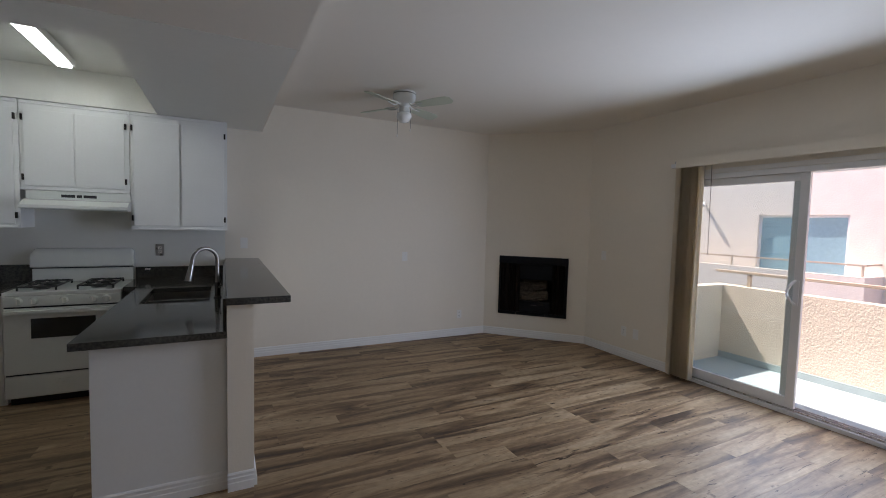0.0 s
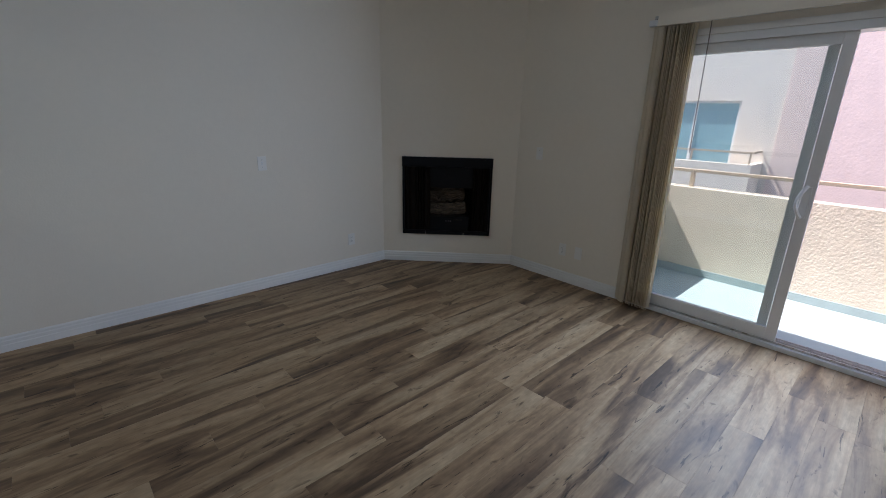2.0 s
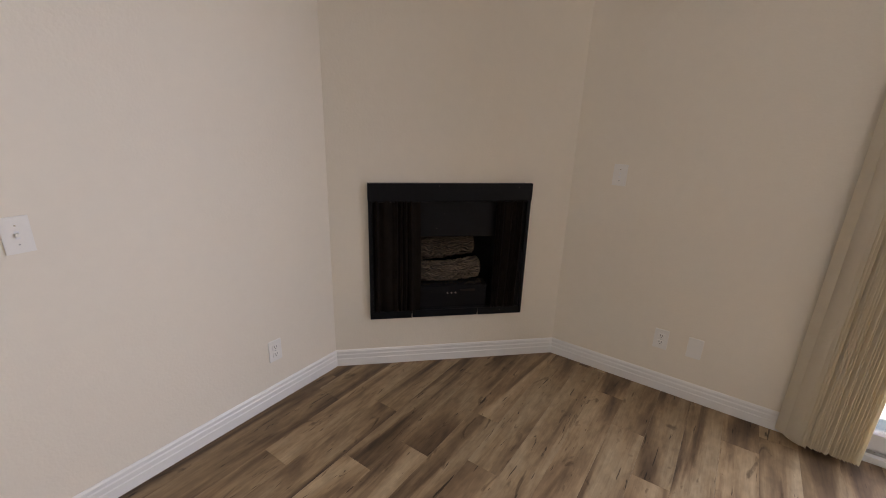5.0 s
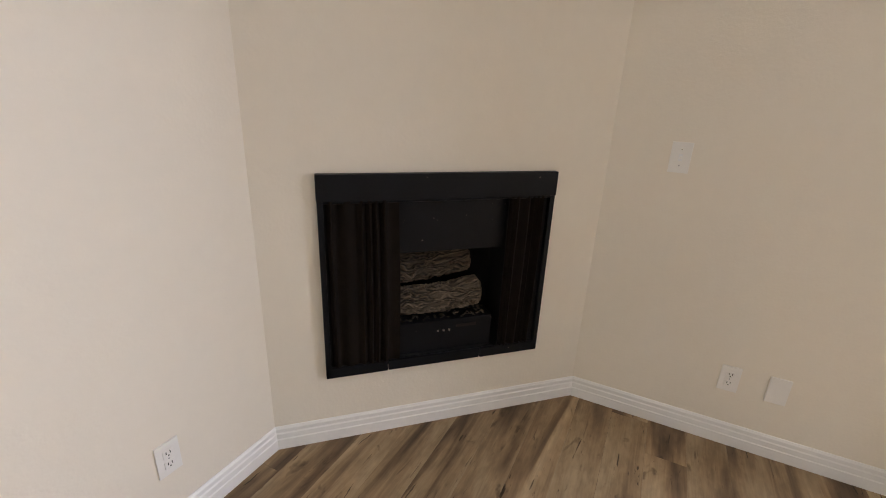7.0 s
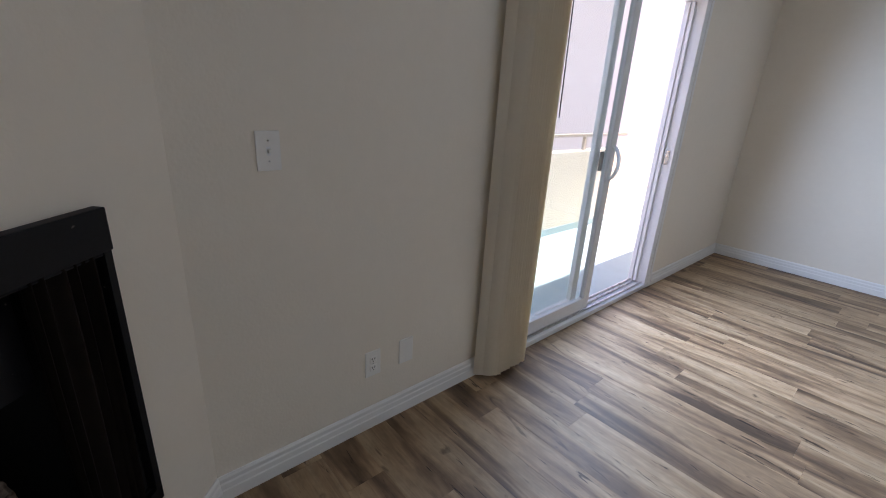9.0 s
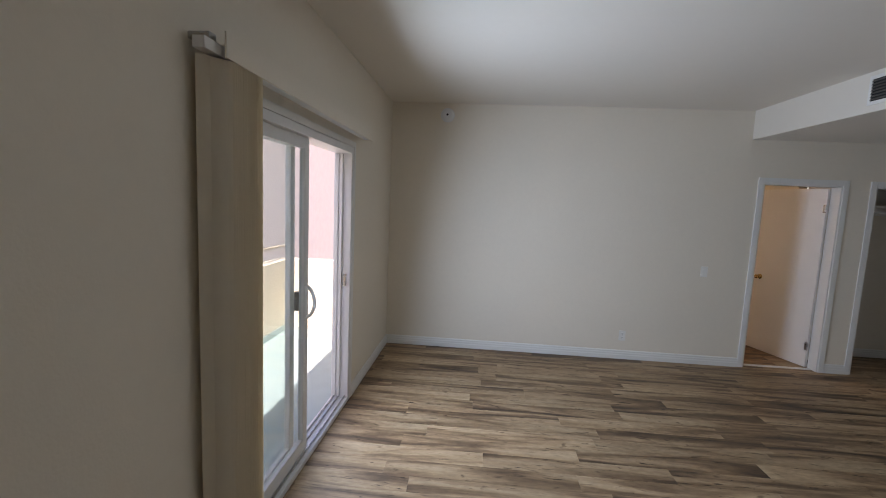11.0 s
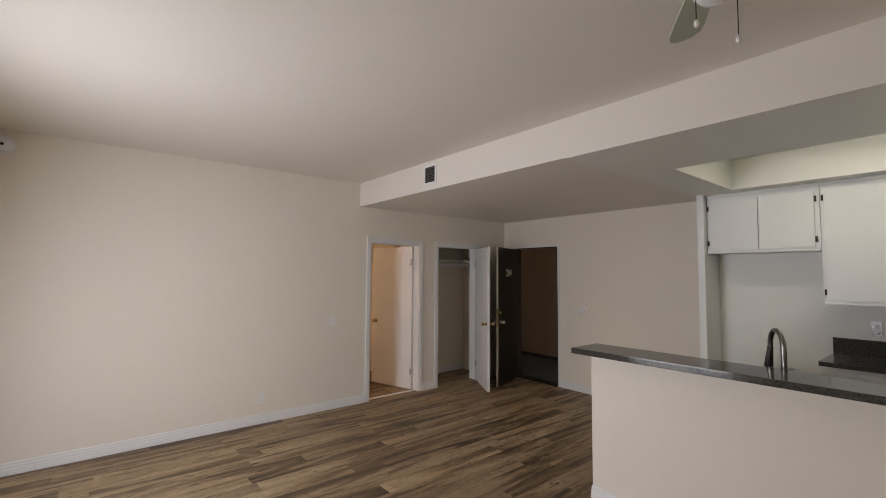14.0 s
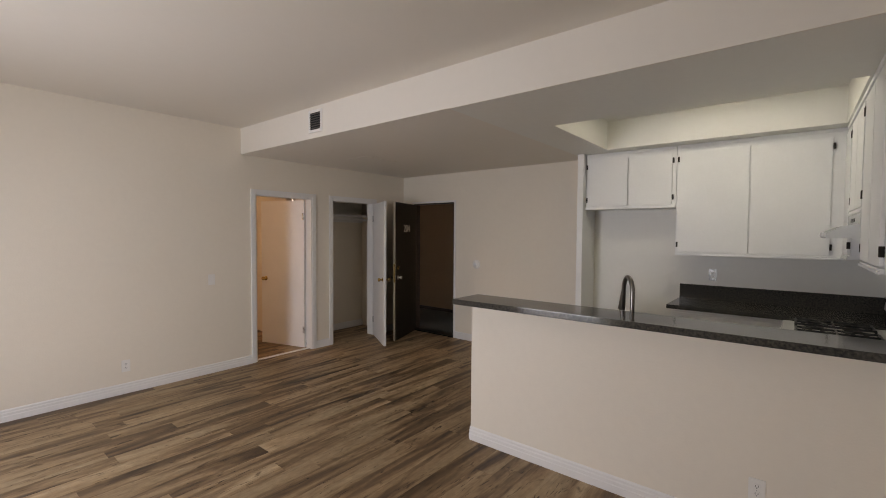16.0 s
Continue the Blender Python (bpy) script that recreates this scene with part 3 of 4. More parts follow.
# ---- switches and sockets ----
def wall_plate(kind, m):
    """A cover plate 70 by 115 mm in the local xz plane, facing local -y."""
    words = {"switch": "white toggle light switch on the wall", "socket": "white duplex power socket on the wall", "blank": "white blank cover plate on the wall", "steel": "steel duplex power socket above the worktop", "rocker": "white rocker light switch on the wall"}
    th = thing({"switch": "light_switch", "rocker": "light_switch", "blank": "cover_plate"}.get(kind, "power_socket"), words[kind], {"switch": "switch", "rocker": "switch", "blank": "cover plate"}.get(kind, "socket"), m)
    part("plate", boxes((-0.036, 0.036, -0.006, 0.0, -0.058, 0.058), r=0.0025), M_STEEL if kind == "steel" else M_PLASTIC, th)
    if kind == "switch":
        part("slot", boxes((-0.006, 0.006, -0.0068, -0.0055, -0.013, 0.013)), M_VINYL, th)
        bm = box(bmesh.new(), -0.004, 0.004, -0.018, 0.0, -0.005, 0.006, 0.0015)
        part("toggle", bm, M_PLASTIC, th)
        for z in (-0.03, 0.03):
            part("screw", rod(bmesh.new(), (0, -0.0075, z), (0, -0.005, z), 0.0028, 0.0028, 8), M_STEEL, th)
    elif kind == "rocker":
        part("rocker", boxes((-0.016, 0.016, -0.010, -0.004, -0.033, 0.033), r=0.002), M_PLASTIC, th)
    elif kind in ("socket", "steel"):
        for z in (-0.020, 0.020):
            face = part("receptacle", boxes((-0.016, 0.016, -0.0085, -0.004, z - 0.014, z + 0.014), r=0.003), M_PLASTIC, th)
            for x in (-0.006, 0.006):
                part("slot", boxes((x - 0.0012, x + 0.0012, -0.0092, -0.008, z - 0.001, z + 0.008)), M_HOLE, face)
            part("slot", rod(bmesh.new(), (0, -0.0092, z - 0.007), (0, -0.008, z - 0.007), 0.0025, 0.0025, 8), M_HOLE, face)
        part("screw", rod(bmesh.new(), (0, -0.0075, 0), (0, -0.005, 0), 0.0028, 0.0028, 8), M_STEEL, th)
    return th


wall_plate("switch", pose(-2.182, -0.0005, 1.103))
wall_plate("socket", pose(-1.36, -0.0005, 0.297))
wall_plate("switch", pose(-0.0005, -1.245, 1.19, 0, 0, -90))
wall_plate("socket", pose(-0.0005, -1.602, 0.313, 0, 0, -90))
wall_plate("blank", pose(-0.0005, -1.770, 0.313, 0, 0, -90))
wall_plate("rocker", pose(-3.53, S + 0.0005, 1.05, 0, 0, 180))
wall_plate("socket", pose(-2.717, S + 0.0005, 0.27, 0, 0, 180))
wall_plate("steel", pose(-4.829, -0.0005, 1.20))
wall_plate("blank", pose(-4.058, -0.0005, 1.271))
wall_plate("socket", pose(PONY[1] + 0.0005, -0.74, 0.286, 0, 0, 90))
wall_plate("steel", pose(W + 0.0005, -1.263, 1.177, 0, 0, 90))

wall_plate("blank", pose(W + 0.0005, -2.07, 1.055, 0, 0, 90))

thermo = thing("thermostat", "small round white thermostat on the entrance wall", "thermostat", pose(W + 0.0005, -4.20, 1.135, 0, 90, 0))
part("wall_plate", lathe([(0.066, 0.0), (0.066, 0.004), (0.063, 0.006)], 40), M_PLASTIC, thermo, "", True)
part("ring", lathe([(0.042, 0.0), (0.042, 0.016), (0.036, 0.024), (0.026, 0.026)]), M_PLASTIC, thermo, "", True)
part("dial", lathe([(0.022, 0.0255), (0.022, 0.032), (0.018, 0.034)], 24), M_VINYL, thermo, "grey centre dial", True)
smoke = thing("smoke_detector", "round white smoke detector high on the wall", "smoke detector", pose(-0.626, S + 0.0005, 2.65, -90, 0, 0))
part("base", lathe([(0.076, 0.0), (0.078, 0.014), (0.071, 0.017)]), M_VINYL, smoke, "", True)
part("cover", lathe([(0.067, 0.0165), (0.062, 0.038), (0.047, 0.052), (0.030, 0.055)]), M_VINYL, smoke, "", True)
part("test_button", lathe([(0.012, 0.0545), (0.011, 0.058)], 16), M_HOLE, smoke)

vent = thing("air_vent", "dark louvred air vent with a white frame", "vent", pose(EDGE + 0.0005, -4.20, 2.645, 0, 0, 90))
part("frame", boxes((-0.105, -0.080, -0.008, 0.0, -0.105, 0.105), (0.080, 0.105, -0.008, 0.0, -0.105, 0.105), (-0.080, 0.080, -0.008, 0.0, 0.080, 0.105), (-0.080, 0.080, -0.008, 0.0, -0.105, -0.080), r=0.002), M_TRIM, vent)
part("backing", boxes((-0.080, 0.080, -0.0015, -0.0005, -0.080, 0.080)), M_HOLE, vent)
for k in range(7):
    bm = boxes((-0.08, 0.08, -0.001, 0.001, -0.009, 0.009))
    bm.transform(pose(0, -0.007, -0.066 + 0.022 * k, -40))
    part("slat", bm, M_VENT, vent)

# ---- ceiling fan ----
fan = thing("ceiling_fan", "white four-blade ceiling fan with a globe light", "fan", pose(-2.70, -1.20, HIGH))
part("motor_housing", lathe([(0.105, 0.0), (0.108, -0.012), (0.102, -0.018), (0.108, -0.024), (0.110, -0.055), (0.100, -0.085), (0.075, -0.105), (0.06, -0.112)][::-1], 40), M_STOVE, fan, "", True)
part("housing_band", lathe([(0.1095, -0.024), (0.1095, -0.019)], 40), M_BRONZE, fan)
part("switch_housing", lathe([(0.05, -0.185), (0.055, -0.165), (0.045, -0.14), (0.06, -0.113)], 32), M_STOVE, fan, "", True)
part("globe", lathe([(0.012, -0.290), (0.040, -0.280), (0.064, -0.255), (0.074, -0.225), (0.066, -0.200), (0.048, -0.186)], 32), M_OPAL, fan, "white opal glass globe", True)
for x, y, z in ((0.05, -0.04, -0.345), (-0.05, 0.045, -0.395)):
    c = part("pull_chain", rod(bmesh.new(), (x, y, z), (x, y, -0.15), 0.0016, 0.0016, 6), M_BRONZE, fan)
    part("bob", lathe([(0.003, z - 0.026), (0.008, z - 0.018), (0.006, z - 0.004), (0.002, z)], 12, Matrix.Translation((x, y, 0))), M_PLASTIC, c, "", True)
for k in range(4):
    a = Matrix.Rotation(radians(31 + 90 * k), 4, "Z")
    bm = bmesh.new()
    out = [(0.15, -0.040), (0.19, -0.050), (0.44, -0.066), (0.50, -0.060), (0.53, -0.030), (0.532, 0.030), (0.50, 0.060), (0.44, 0.066), (0.19, 0.050), (0.15, 0.040)]
    lo = [bm.verts.new((x, y, 0.0)) for x, y in out]
    hi = [bm.verts.new((x, y, 0.006)) for x, y in out]
    bm.faces.new(lo[::-1])
    bm.faces.new(hi)
    for i in range(len(out)):
        bm.faces.new((lo[i], lo[(i + 1) % len(out)], hi[(i + 1) % len(out)], hi[i]))
    bm.transform(a @ Matrix.Translation((0, 0, -0.135)) @ Matrix.Rotation(radians(-13), 4, "X"))
    bl = part("blade", bm, M_BLADE, fan)
    bm = swept([(0.07, -0.012, -0.118), (0.11, -0.03, -0.14), (0.16, -0.03, -0.138), (0.22, -0.02, -0.133)], 0.006, 8)
    bm2 = swept([(0.07, 0.012, -0.118), (0.11, 0.03, -0.138), (0.16, 0.03, -0.128), (0.22, 0.02, -0.128)], 0.006, 8)
    for b, nm in ((bm, "blade_arm"), (bm2, "blade_arm")):
        b.transform(a)
        part(nm, b, M_STOVE, bl, "", True)


# ---- inner doors ----
def casing_trim(name, x0, x1, h):
    w = 0.055
    structure(name, boxes((x0 - w, x0, S + 0.0, S + 0.014, 0.0, h + w), (x1, x1 + w, S + 0.0, S + 0.014, 0.0, h + w), (x0, x1, S + 0.0, S + 0.014, h, h + w), r=0.003), M_TRIM, "white door casing")
    structure("door_jamb", boxes((x0, x0 + 0.016, S - 0.124, S + 0.003, 0.0, h), (x1 - 0.016, x1, S - 0.124, S + 0.003, 0.0, h), (x0 + 0.016, x1 - 0.016, S - 0.124, S + 0.003, h - 0.016, h)), M_TRIM, "white door jamb")


casing_trim("trim_bedroom", *BD)
casing_trim("trim_closet", *CL)


def knob_set(parent, x, z, t, mat=None):
    """A pair of door knobs through a leaf of thickness t at local x."""
    mat = mat or M_BRASS
    for s, y in ((-1, 0.0), (1, t)):
        m = Matrix.Translation((x, y, z)) @ Matrix.Rotation(radians(90 if s < 0 else -90), 4, "X")
        k = part("door_knob", lathe([(0.031, 0.0), (0.031, 0.004), (0.014, 0.010), (0.010, 0.030), (0.020, 0.038), (0.027, 0.050), (0.024, 0.062), (0.012, 0.068)], 24, m), mat, parent, "round brass door knob", True)


def door_leaf(name, label, m, width, height, mat, hinge_y=-0.006):
    """A flush leaf in local x 0..width from the hinge, thickness 35 mm along y."""
    d = tagged(thing(name, label, "door", m), kind="structure")
    part("leaf", boxes((0.004, width, 0.0, 0.035, 0.010, height), r=0.002), mat, d)
    for z in (0.25, 1.02, height - 0.22):
        if z == 1.02 and name != "door_front":
            continue
        h = part("hinge", rod(bmesh.new(), (0.0, hinge_y, z - 0.045), (0.0, hinge_y, z + 0.045), 0.007, 0.007, 10), M_STEEL, d, "steel butt hinge")
        part("hinge_plate", boxes((0.004, 0.032, *((-0.0015, 0.0003) if hinge_y < 0 else (0.0347, 0.0365)), z - 0.045, z + 0.045)), M_STEEL, h)
    return d


# bedroom door: hinged on the west jamb, swung into the bedroom
d1 = door_leaf("door_bedroom", "white flush bedroom door standing ajar", pose(BD[0] + 0.018, S - 0.122, 0, 0, 0, -74), 0.76, 2.015, M_TRIM, 0.041)
knob_set(d1, 0.68, 0.93, 0.035)
# closet door: hinged on the west jamb, swung out into the room
d2 = door_leaf("door_closet", "white flush closet door standing open", pose(CL[0] + 0.018, S + 0.016, 0, 0, 0, 59), 0.755, 2.015, M_TRIM)
knob_set(d2, 0.69, 0.93, 0.035)
# entrance door: hinged on the south jamb, swung into the room
d3 = door_leaf("door_front", "dark brown wooden entrance door standing open", pose(W + 0.01, FD[0] + 0.02, 0, 0, 0, 20), 0.80, 2.03, M_FDOOR)
knob_set(d3, 0.715, 0.93, 0.035, M_STEEL)
part("deadbolt", lathe([(0.030, 0.0), (0.028, 0.012), (0.016, 0.016)], 20, Matrix.Translation((0.715, 0.035, 1.07)) @ Matrix.Rotation(radians(-90), 4, "X")), M_BRASS, d3, "brass deadbolt", True)
part("edge_strip", boxes((0.8005, 0.803, 0.002, 0.033, 0.012, 2.028)), M_TRIM, d3, "pale door edge")
part("lock_plate", boxes((0.803, 0.805, 0.008, 0.027, 0.86, 1.13)), M_BRASS, d3)
txt = bpy.data.curves.new("number", "FONT")
txt.body, txt.size, txt.extrude, txt.align_x = "204", 0.155, 0.002, "CENTER"
num = new("number_tmp", txt)
me = bpy.data.meshes.new_from_object(num.evaluated_get(bpy.context.evaluated_depsgraph_get()))
bpy.data.objects.remove(num)
me.materials.append(M_PLASTIC)
num = tagged(new("door_number", me), "pale metal house number")
num.parent = d3
num.matrix_local = pose(0.40, 0.0372, 1.60, 90, 0, 180)
structure("door_frame_front", boxes((W - 0.124, W + 0.004, FD[0], FD[0] + 0.016, 0.0, FD[2]), (W - 0.124, W + 0.004, FD[1] - 0.016, FD[1], 0.0, FD[2]), (W - 0.124, W + 0.004, FD[0] + 0.016, FD[1] - 0.016, FD[2] - 0.016, FD[2])), M_FDOOR, "dark brown entrance door frame")
structure("trim_front", boxes((W, W + 0.012, FD[1], FD[1] + 0.03, 0.0, FD[2] + 0.03), (W, W + 0.012, FD[0] - 0.03, FD[0], 0.0, FD[2] + 0.03), (W, W + 0.012, FD[0], FD[1], FD[2], FD[2] + 0.03), r=0.002), M_TRIM, "narrow off-white trim round the entrance")
structure("threshold", boxes((W - 0.13, W + 0.02, FD[0], FD[1], -0.008, 0.014), r=0.004), M_BRONZE, "dark metal door threshold")
structure("floor_transition", boxes((BD[0], BD[1], S - 0.10, S - 0.05, 0.0, 0.007), r=0.002), M_TRIM, "pale floor transition strip")

# closet, bedroom and corridor beyond the openings
CB = S - 0.70
structure("wall_closet", boxes((CL[0] - 0.45, CL[1] + 0.12, CB - 0.08, CB, 0.0, 2.6), (CL[1] + 0.05, CL[1] + 0.12, CB, S - 0.12, 0.0, 2.6), (CL[0] - 0.45, CL[0] - 0.37, CB, S - 0.12, 0.0, 2.6)), M_WALL, "plain closet walls")
structure("ceiling_closet", boxes((CL[0] - 0.45, CL[1] + 0.12, CB - 0.08, S - 0.12, 2.45, 2.55)), M_CEIL)
baseboard("baseboard", (CL[0] - 0.37, CB), (CL[1] + 0.05, CB))
shelf = thing("closet_shelf", "white closet shelf with a hanging rail", "shelf")
part("board", boxes((CL[0] - 0.37, CL[1] + 0.05, CB, CB + 0.32, 1.838, 1.858), r=0.002), M_TRIM, shelf)
part("cleat", boxes((CL[0] - 0.37, CL[1] + 0.05, CB + 0.0005, CB + 0.018, 1.748, 1.8375)), M_TRIM, shelf)
part("hanging_rail", rod(bmesh.new(), (CL[0] - 0.37, CB + 0.28, 1.783), (CL[1] + 0.05, CB + 0.28, 1.783), 0.016, 0.016, 16), M_TRIM, shelf)
part("shelf_bracket", boxes((-5.50, -5.48, CB + 0.018, CB + 0.29, 1.793, 1.8375), (-5.50, -5.48, CB + 0.0185, CB + 0.036, 1.643, 1.793), r=0.002), M_TRIM, shelf)
BB = -8.3
structure("wall_bedroom", boxes((-4.98, -2.0, BB - 0.1, BB, 0.0, 2.6), (-2.0, -1.9, BB - 0.1, S - 0.12, 0.0, 2.6), (-5.03, -4.93, BB, CB - 0.08, 0.0, 2.6)), M_WALL, "warm-lit bedroom walls")
structure("ceiling_bedroom", boxes((-5.03, -1.9, BB - 0.1, S - 0.12, 2.45, 2.55)), M_CEIL)
baseboard("baseboard", (-4.93, BB), (-2.0, BB))
dome = thing("ceiling_lamp", "warm lit dome ceiling lamp in the bedroom", "lamp", pose(-3.0, -6.9, 2.45))
part("base", lathe([(0.15, -0.02), (0.16, 0.0)], 32), M_STEEL, dome, "", True)
part("dome", lathe([(0.03, -0.11), (0.09, -0.09), (0.13, -0.05), (0.14, -0.0205)], 32), glowing("warm_bulb_glass", (1.0, 0.82, 0.60), 17.0), dome, "glowing warm glass dome", True)
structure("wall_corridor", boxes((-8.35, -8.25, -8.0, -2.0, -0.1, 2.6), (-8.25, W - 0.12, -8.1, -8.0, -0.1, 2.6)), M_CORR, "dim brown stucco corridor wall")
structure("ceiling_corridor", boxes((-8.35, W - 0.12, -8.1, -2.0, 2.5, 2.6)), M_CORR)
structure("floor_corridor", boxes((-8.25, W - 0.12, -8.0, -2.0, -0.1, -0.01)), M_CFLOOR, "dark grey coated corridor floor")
structure("baseboard_corridor", boxes((-8.25, -8.235, -8.0, -2.0, -0.01, 0.05)), M_BRONZE)

# ---- kitchen ----
CT = 0.923


def cabinet(name, label, x0, x1, y0, y1, z0, z1, face, doors, hinges=(), drawer=0.0, group="kitchen cabinets"):
    """A cupboard; face is 'south' or 'east'; doors are (from, to) along the face; hinges names each door's hinge side."""
    th = thing(name, label, "cabinet", pose(x0, y0, z0), group)
    w, d, h = x1 - x0, y1 - y0, z1 - z0
    part("body", boxes((0, w, 0, d, 0, h), r=0.002), M_CAB, th)

    def put(a, b, za, zb, nm, side):
        if face == "south":
            rows, hx = (a, b, -0.019, -0.001, za, zb), None
        else:
            rows, hx = (w + 0.001, w + 0.019, a, b, za, zb), None
        dr = part(nm, boxes(rows, r=0.004), M_CAB, th)
        if side:
            e = a - 0.008 if side == "low" else b + 0.008
            for z in (za + 0.07, zb - 0.07):
                if face == "south":
                    hb = boxes((e - 0.008, e + 0.008, -0.0225, -0.001, z - 0.026, z + 0.026), r=0.003)
                else:
                    hb = boxes((w + 0.001, w + 0.0225, e - 0.008, e + 0.008, z - 0.026, z + 0.026), r=0.003)
                part("hinge", hb, M_BRONZE, dr, "dark bronze hinge")
        return dr

    for i, (a, b) in enumerate(doors):
        top = h - (0.075 if z0 > 1 else 0.045)
        if drawer:
            put(a, b, h - 0.03 - drawer, h - 0.03, "drawer", "")
            top = h - 0.06 - drawer
        put(a, b, 0.035, top, "cabinet_door", hinges[i] if i < len(hinges) else "")
    # moulded lip under wall units
    if z0 > 1:
        if face == "south":
            part("lip", boxes((0.004, w - 0.004, -0.024, -0.0005, 0.0, 0.014), (0.004, w - 0.004, -0.018, -0.0005, 0.0142, 0.026), r=0.002), M_CAB, th)
            part("top_rail", boxes((0.004, w - 0.004, -0.012, -0.0005, h - 0.03, h - 0.002), r=0.003), M_CAB, th)
        else:
            part("lip", boxes((w + 0.0005, w + 0.024, 0.004, d - 0.004, 0.0, 0.014), (w + 0.0005, w + 0.018, 0.004, d - 0.004, 0.0142, 0.026), r=0.002), M_CAB, th)
            part("top_rail", boxes((w + 0.0005, w + 0.012, 0.004, d - 0.004, h - 0.03, h - 0.002), r=0.003), M_CAB, th)
    return th


TOPC = LOW - 0.006
cabinet("wall_cabinet", "white flat-door wall cabinet beside the range hood", -5.017, -4.222, -0.30, -0.001, 1.412, TOPC, "south", [(0.025, 0.385), (0.405, 0.765)], ("low", "high"))
cabinet("wall_cabinet", "short white wall cabinet above the range hood", -5.775, -5.021, -0.30, -0.001, 1.735, TOPC, "south", [(0.03, 0.362), (0.372, 0.72)], ("low", "high"))
cabinet("wall_cabinet", "white wall cabinet in the kitchen corner", -6.24, -5.779, -0.30, -0.001, 1.412, TOPC, "south", [(0.05, 0.43)], ("high",))
cabinet("wall_cabinet", "wide white two-door wall cabinet over the worktop", W + 0.001, -6.28, -1.56, -0.304, 1.385, TOPC, "east", [(0.025, 0.60), (0.61, 1.165)], ("low", "high"))
cabinet("wall_cabinet", "short white wall cabinet above the fridge alcove", W + 0.001, -6.28, -2.485, -1.564, 1.862, TOPC, "east", [(0.025, 0.455), (0.465, 0.885)], ("low", "high"))
structure("wall_fridge_panel", boxes((W, -6.20, -2.555, -2.489, 0.0, LOW), r=0.002), M_CAB, "white end panel of the fridge alcove")
corner = thing("corner_filler", "white filler between the corner wall cabinets", "cabinet", pose(0, 0, 0))
part("panel", boxes((W + 0.001, -6.244, -0.300, -0.001, 1.412, TOPC)), M_CAB, corner)

hood = thing("range_hood", "white steel range hood under the short cabinet", "range hood", pose(-5.375, 0, 1.574))
bm = bmesh.new()
pr = [(-0.001, 0.0), (-0.47, 0.0), (-0.48, 0.012), (-0.475, 0.035), (-0.40, 0.075), (-0.325, 0.088), (-0.325, 0.157), (-0.001, 0.157)]
ends = [[bm.verts.new((x, y, z)) for y, z in pr] for x in (-0.362, 0.362)]
bm.faces.new(ends[0])
bm.faces.new(ends[1][::-1])
for i in range(len(pr)):
    j = (i + 1) % len(pr)
    bm.faces.new((ends[0][i], ends[0][j], ends[1][j], ends[1][i]))
part("shell", bm, M_STOVE, hood)
for x0, x1 in ((-0.13, -0.035), (-0.025, 0.012), (0.022, 0.115)):
    part("vent_slot", boxes((x0, x1, -0.3275, -0.325, 0.105, 0.13), r=0.001), M_HOLE, hood, "dark slotted vent")

stove = thing("gas_stove", "white four-burner gas range with black grates", "stove", pose(-5.413, -0.68, 0))
part("body", boxes((-0.375, 0.375, 0.03, 0.655, 0.06, 0.885), r=0.004), M_STOVE, stove)
part("cooktop", boxes((-0.378, 0.378, 0.0, 0.655, 0.886, 0.915), r=0.008), M_STOVE, stove)
part("kick", boxes((-0.36, 0.36, 0.06, 0.60, 0.0, 0.0595)), M_IRON, stove)
part("control_panel", boxes((-0.375, 0.375, -0.005, 0.03, 0.80, 0.885), r=0.008), M_STOVE, stove)
for x in (-0.28, -0.19, 0.0, 0.19, 0.28):
    kn = part("knob", rod(bmesh.new(), (x, -0.006, 0.842), (x, -0.034, 0.842), 0.030, 0.024, 24), M_STOVE, stove, "", True)
    part("pointer", boxes((x - 0.003, x + 0.003, -0.038, -0.0322, 0.824, 0.860), r=0.001), M_PLASTIC, kn)
# near-black strips added as the shade inside the oven door and drawer gaps
part("gap_shade", boxes((-0.37, 0.37, 0.012, 0.0295, 0.70, 0.802)), M_HOLE, stove)
part("gap_shade", boxes((-0.37, 0.37, 0.012, 0.0295, 0.24, 0.27)), M_HOLE, stove)
od = part("oven_door", boxes((-0.372, 0.372, -0.012, 0.0115, 0.262, 0.788), r=0.008), M_STOVE, stove)
part("window", boxes((-0.205, 0.205, -0.0145, -0.0122, 0.545, 0.705), r=0.001), M_DARKGLASS, od, "dark oven window")
part("oven_handle", boxes((-0.36, 0.36, -0.05, -0.0125, 0.745, 0.775), r=0.008), M_STOVE, od)
dw = part("drawer", boxes((-0.372, 0.372, -0.010, 0.0115, 0.075, 0.250), r=0.008), M_STOVE, stove)
part("grip", boxes((-0.06, 0.08, -0.014, -0.0102, 0.185, 0.20), (-0.06, 0.08, -0.014, -0.0102, 0.16, 0.172), r=0.002), M_STOVE, dw)
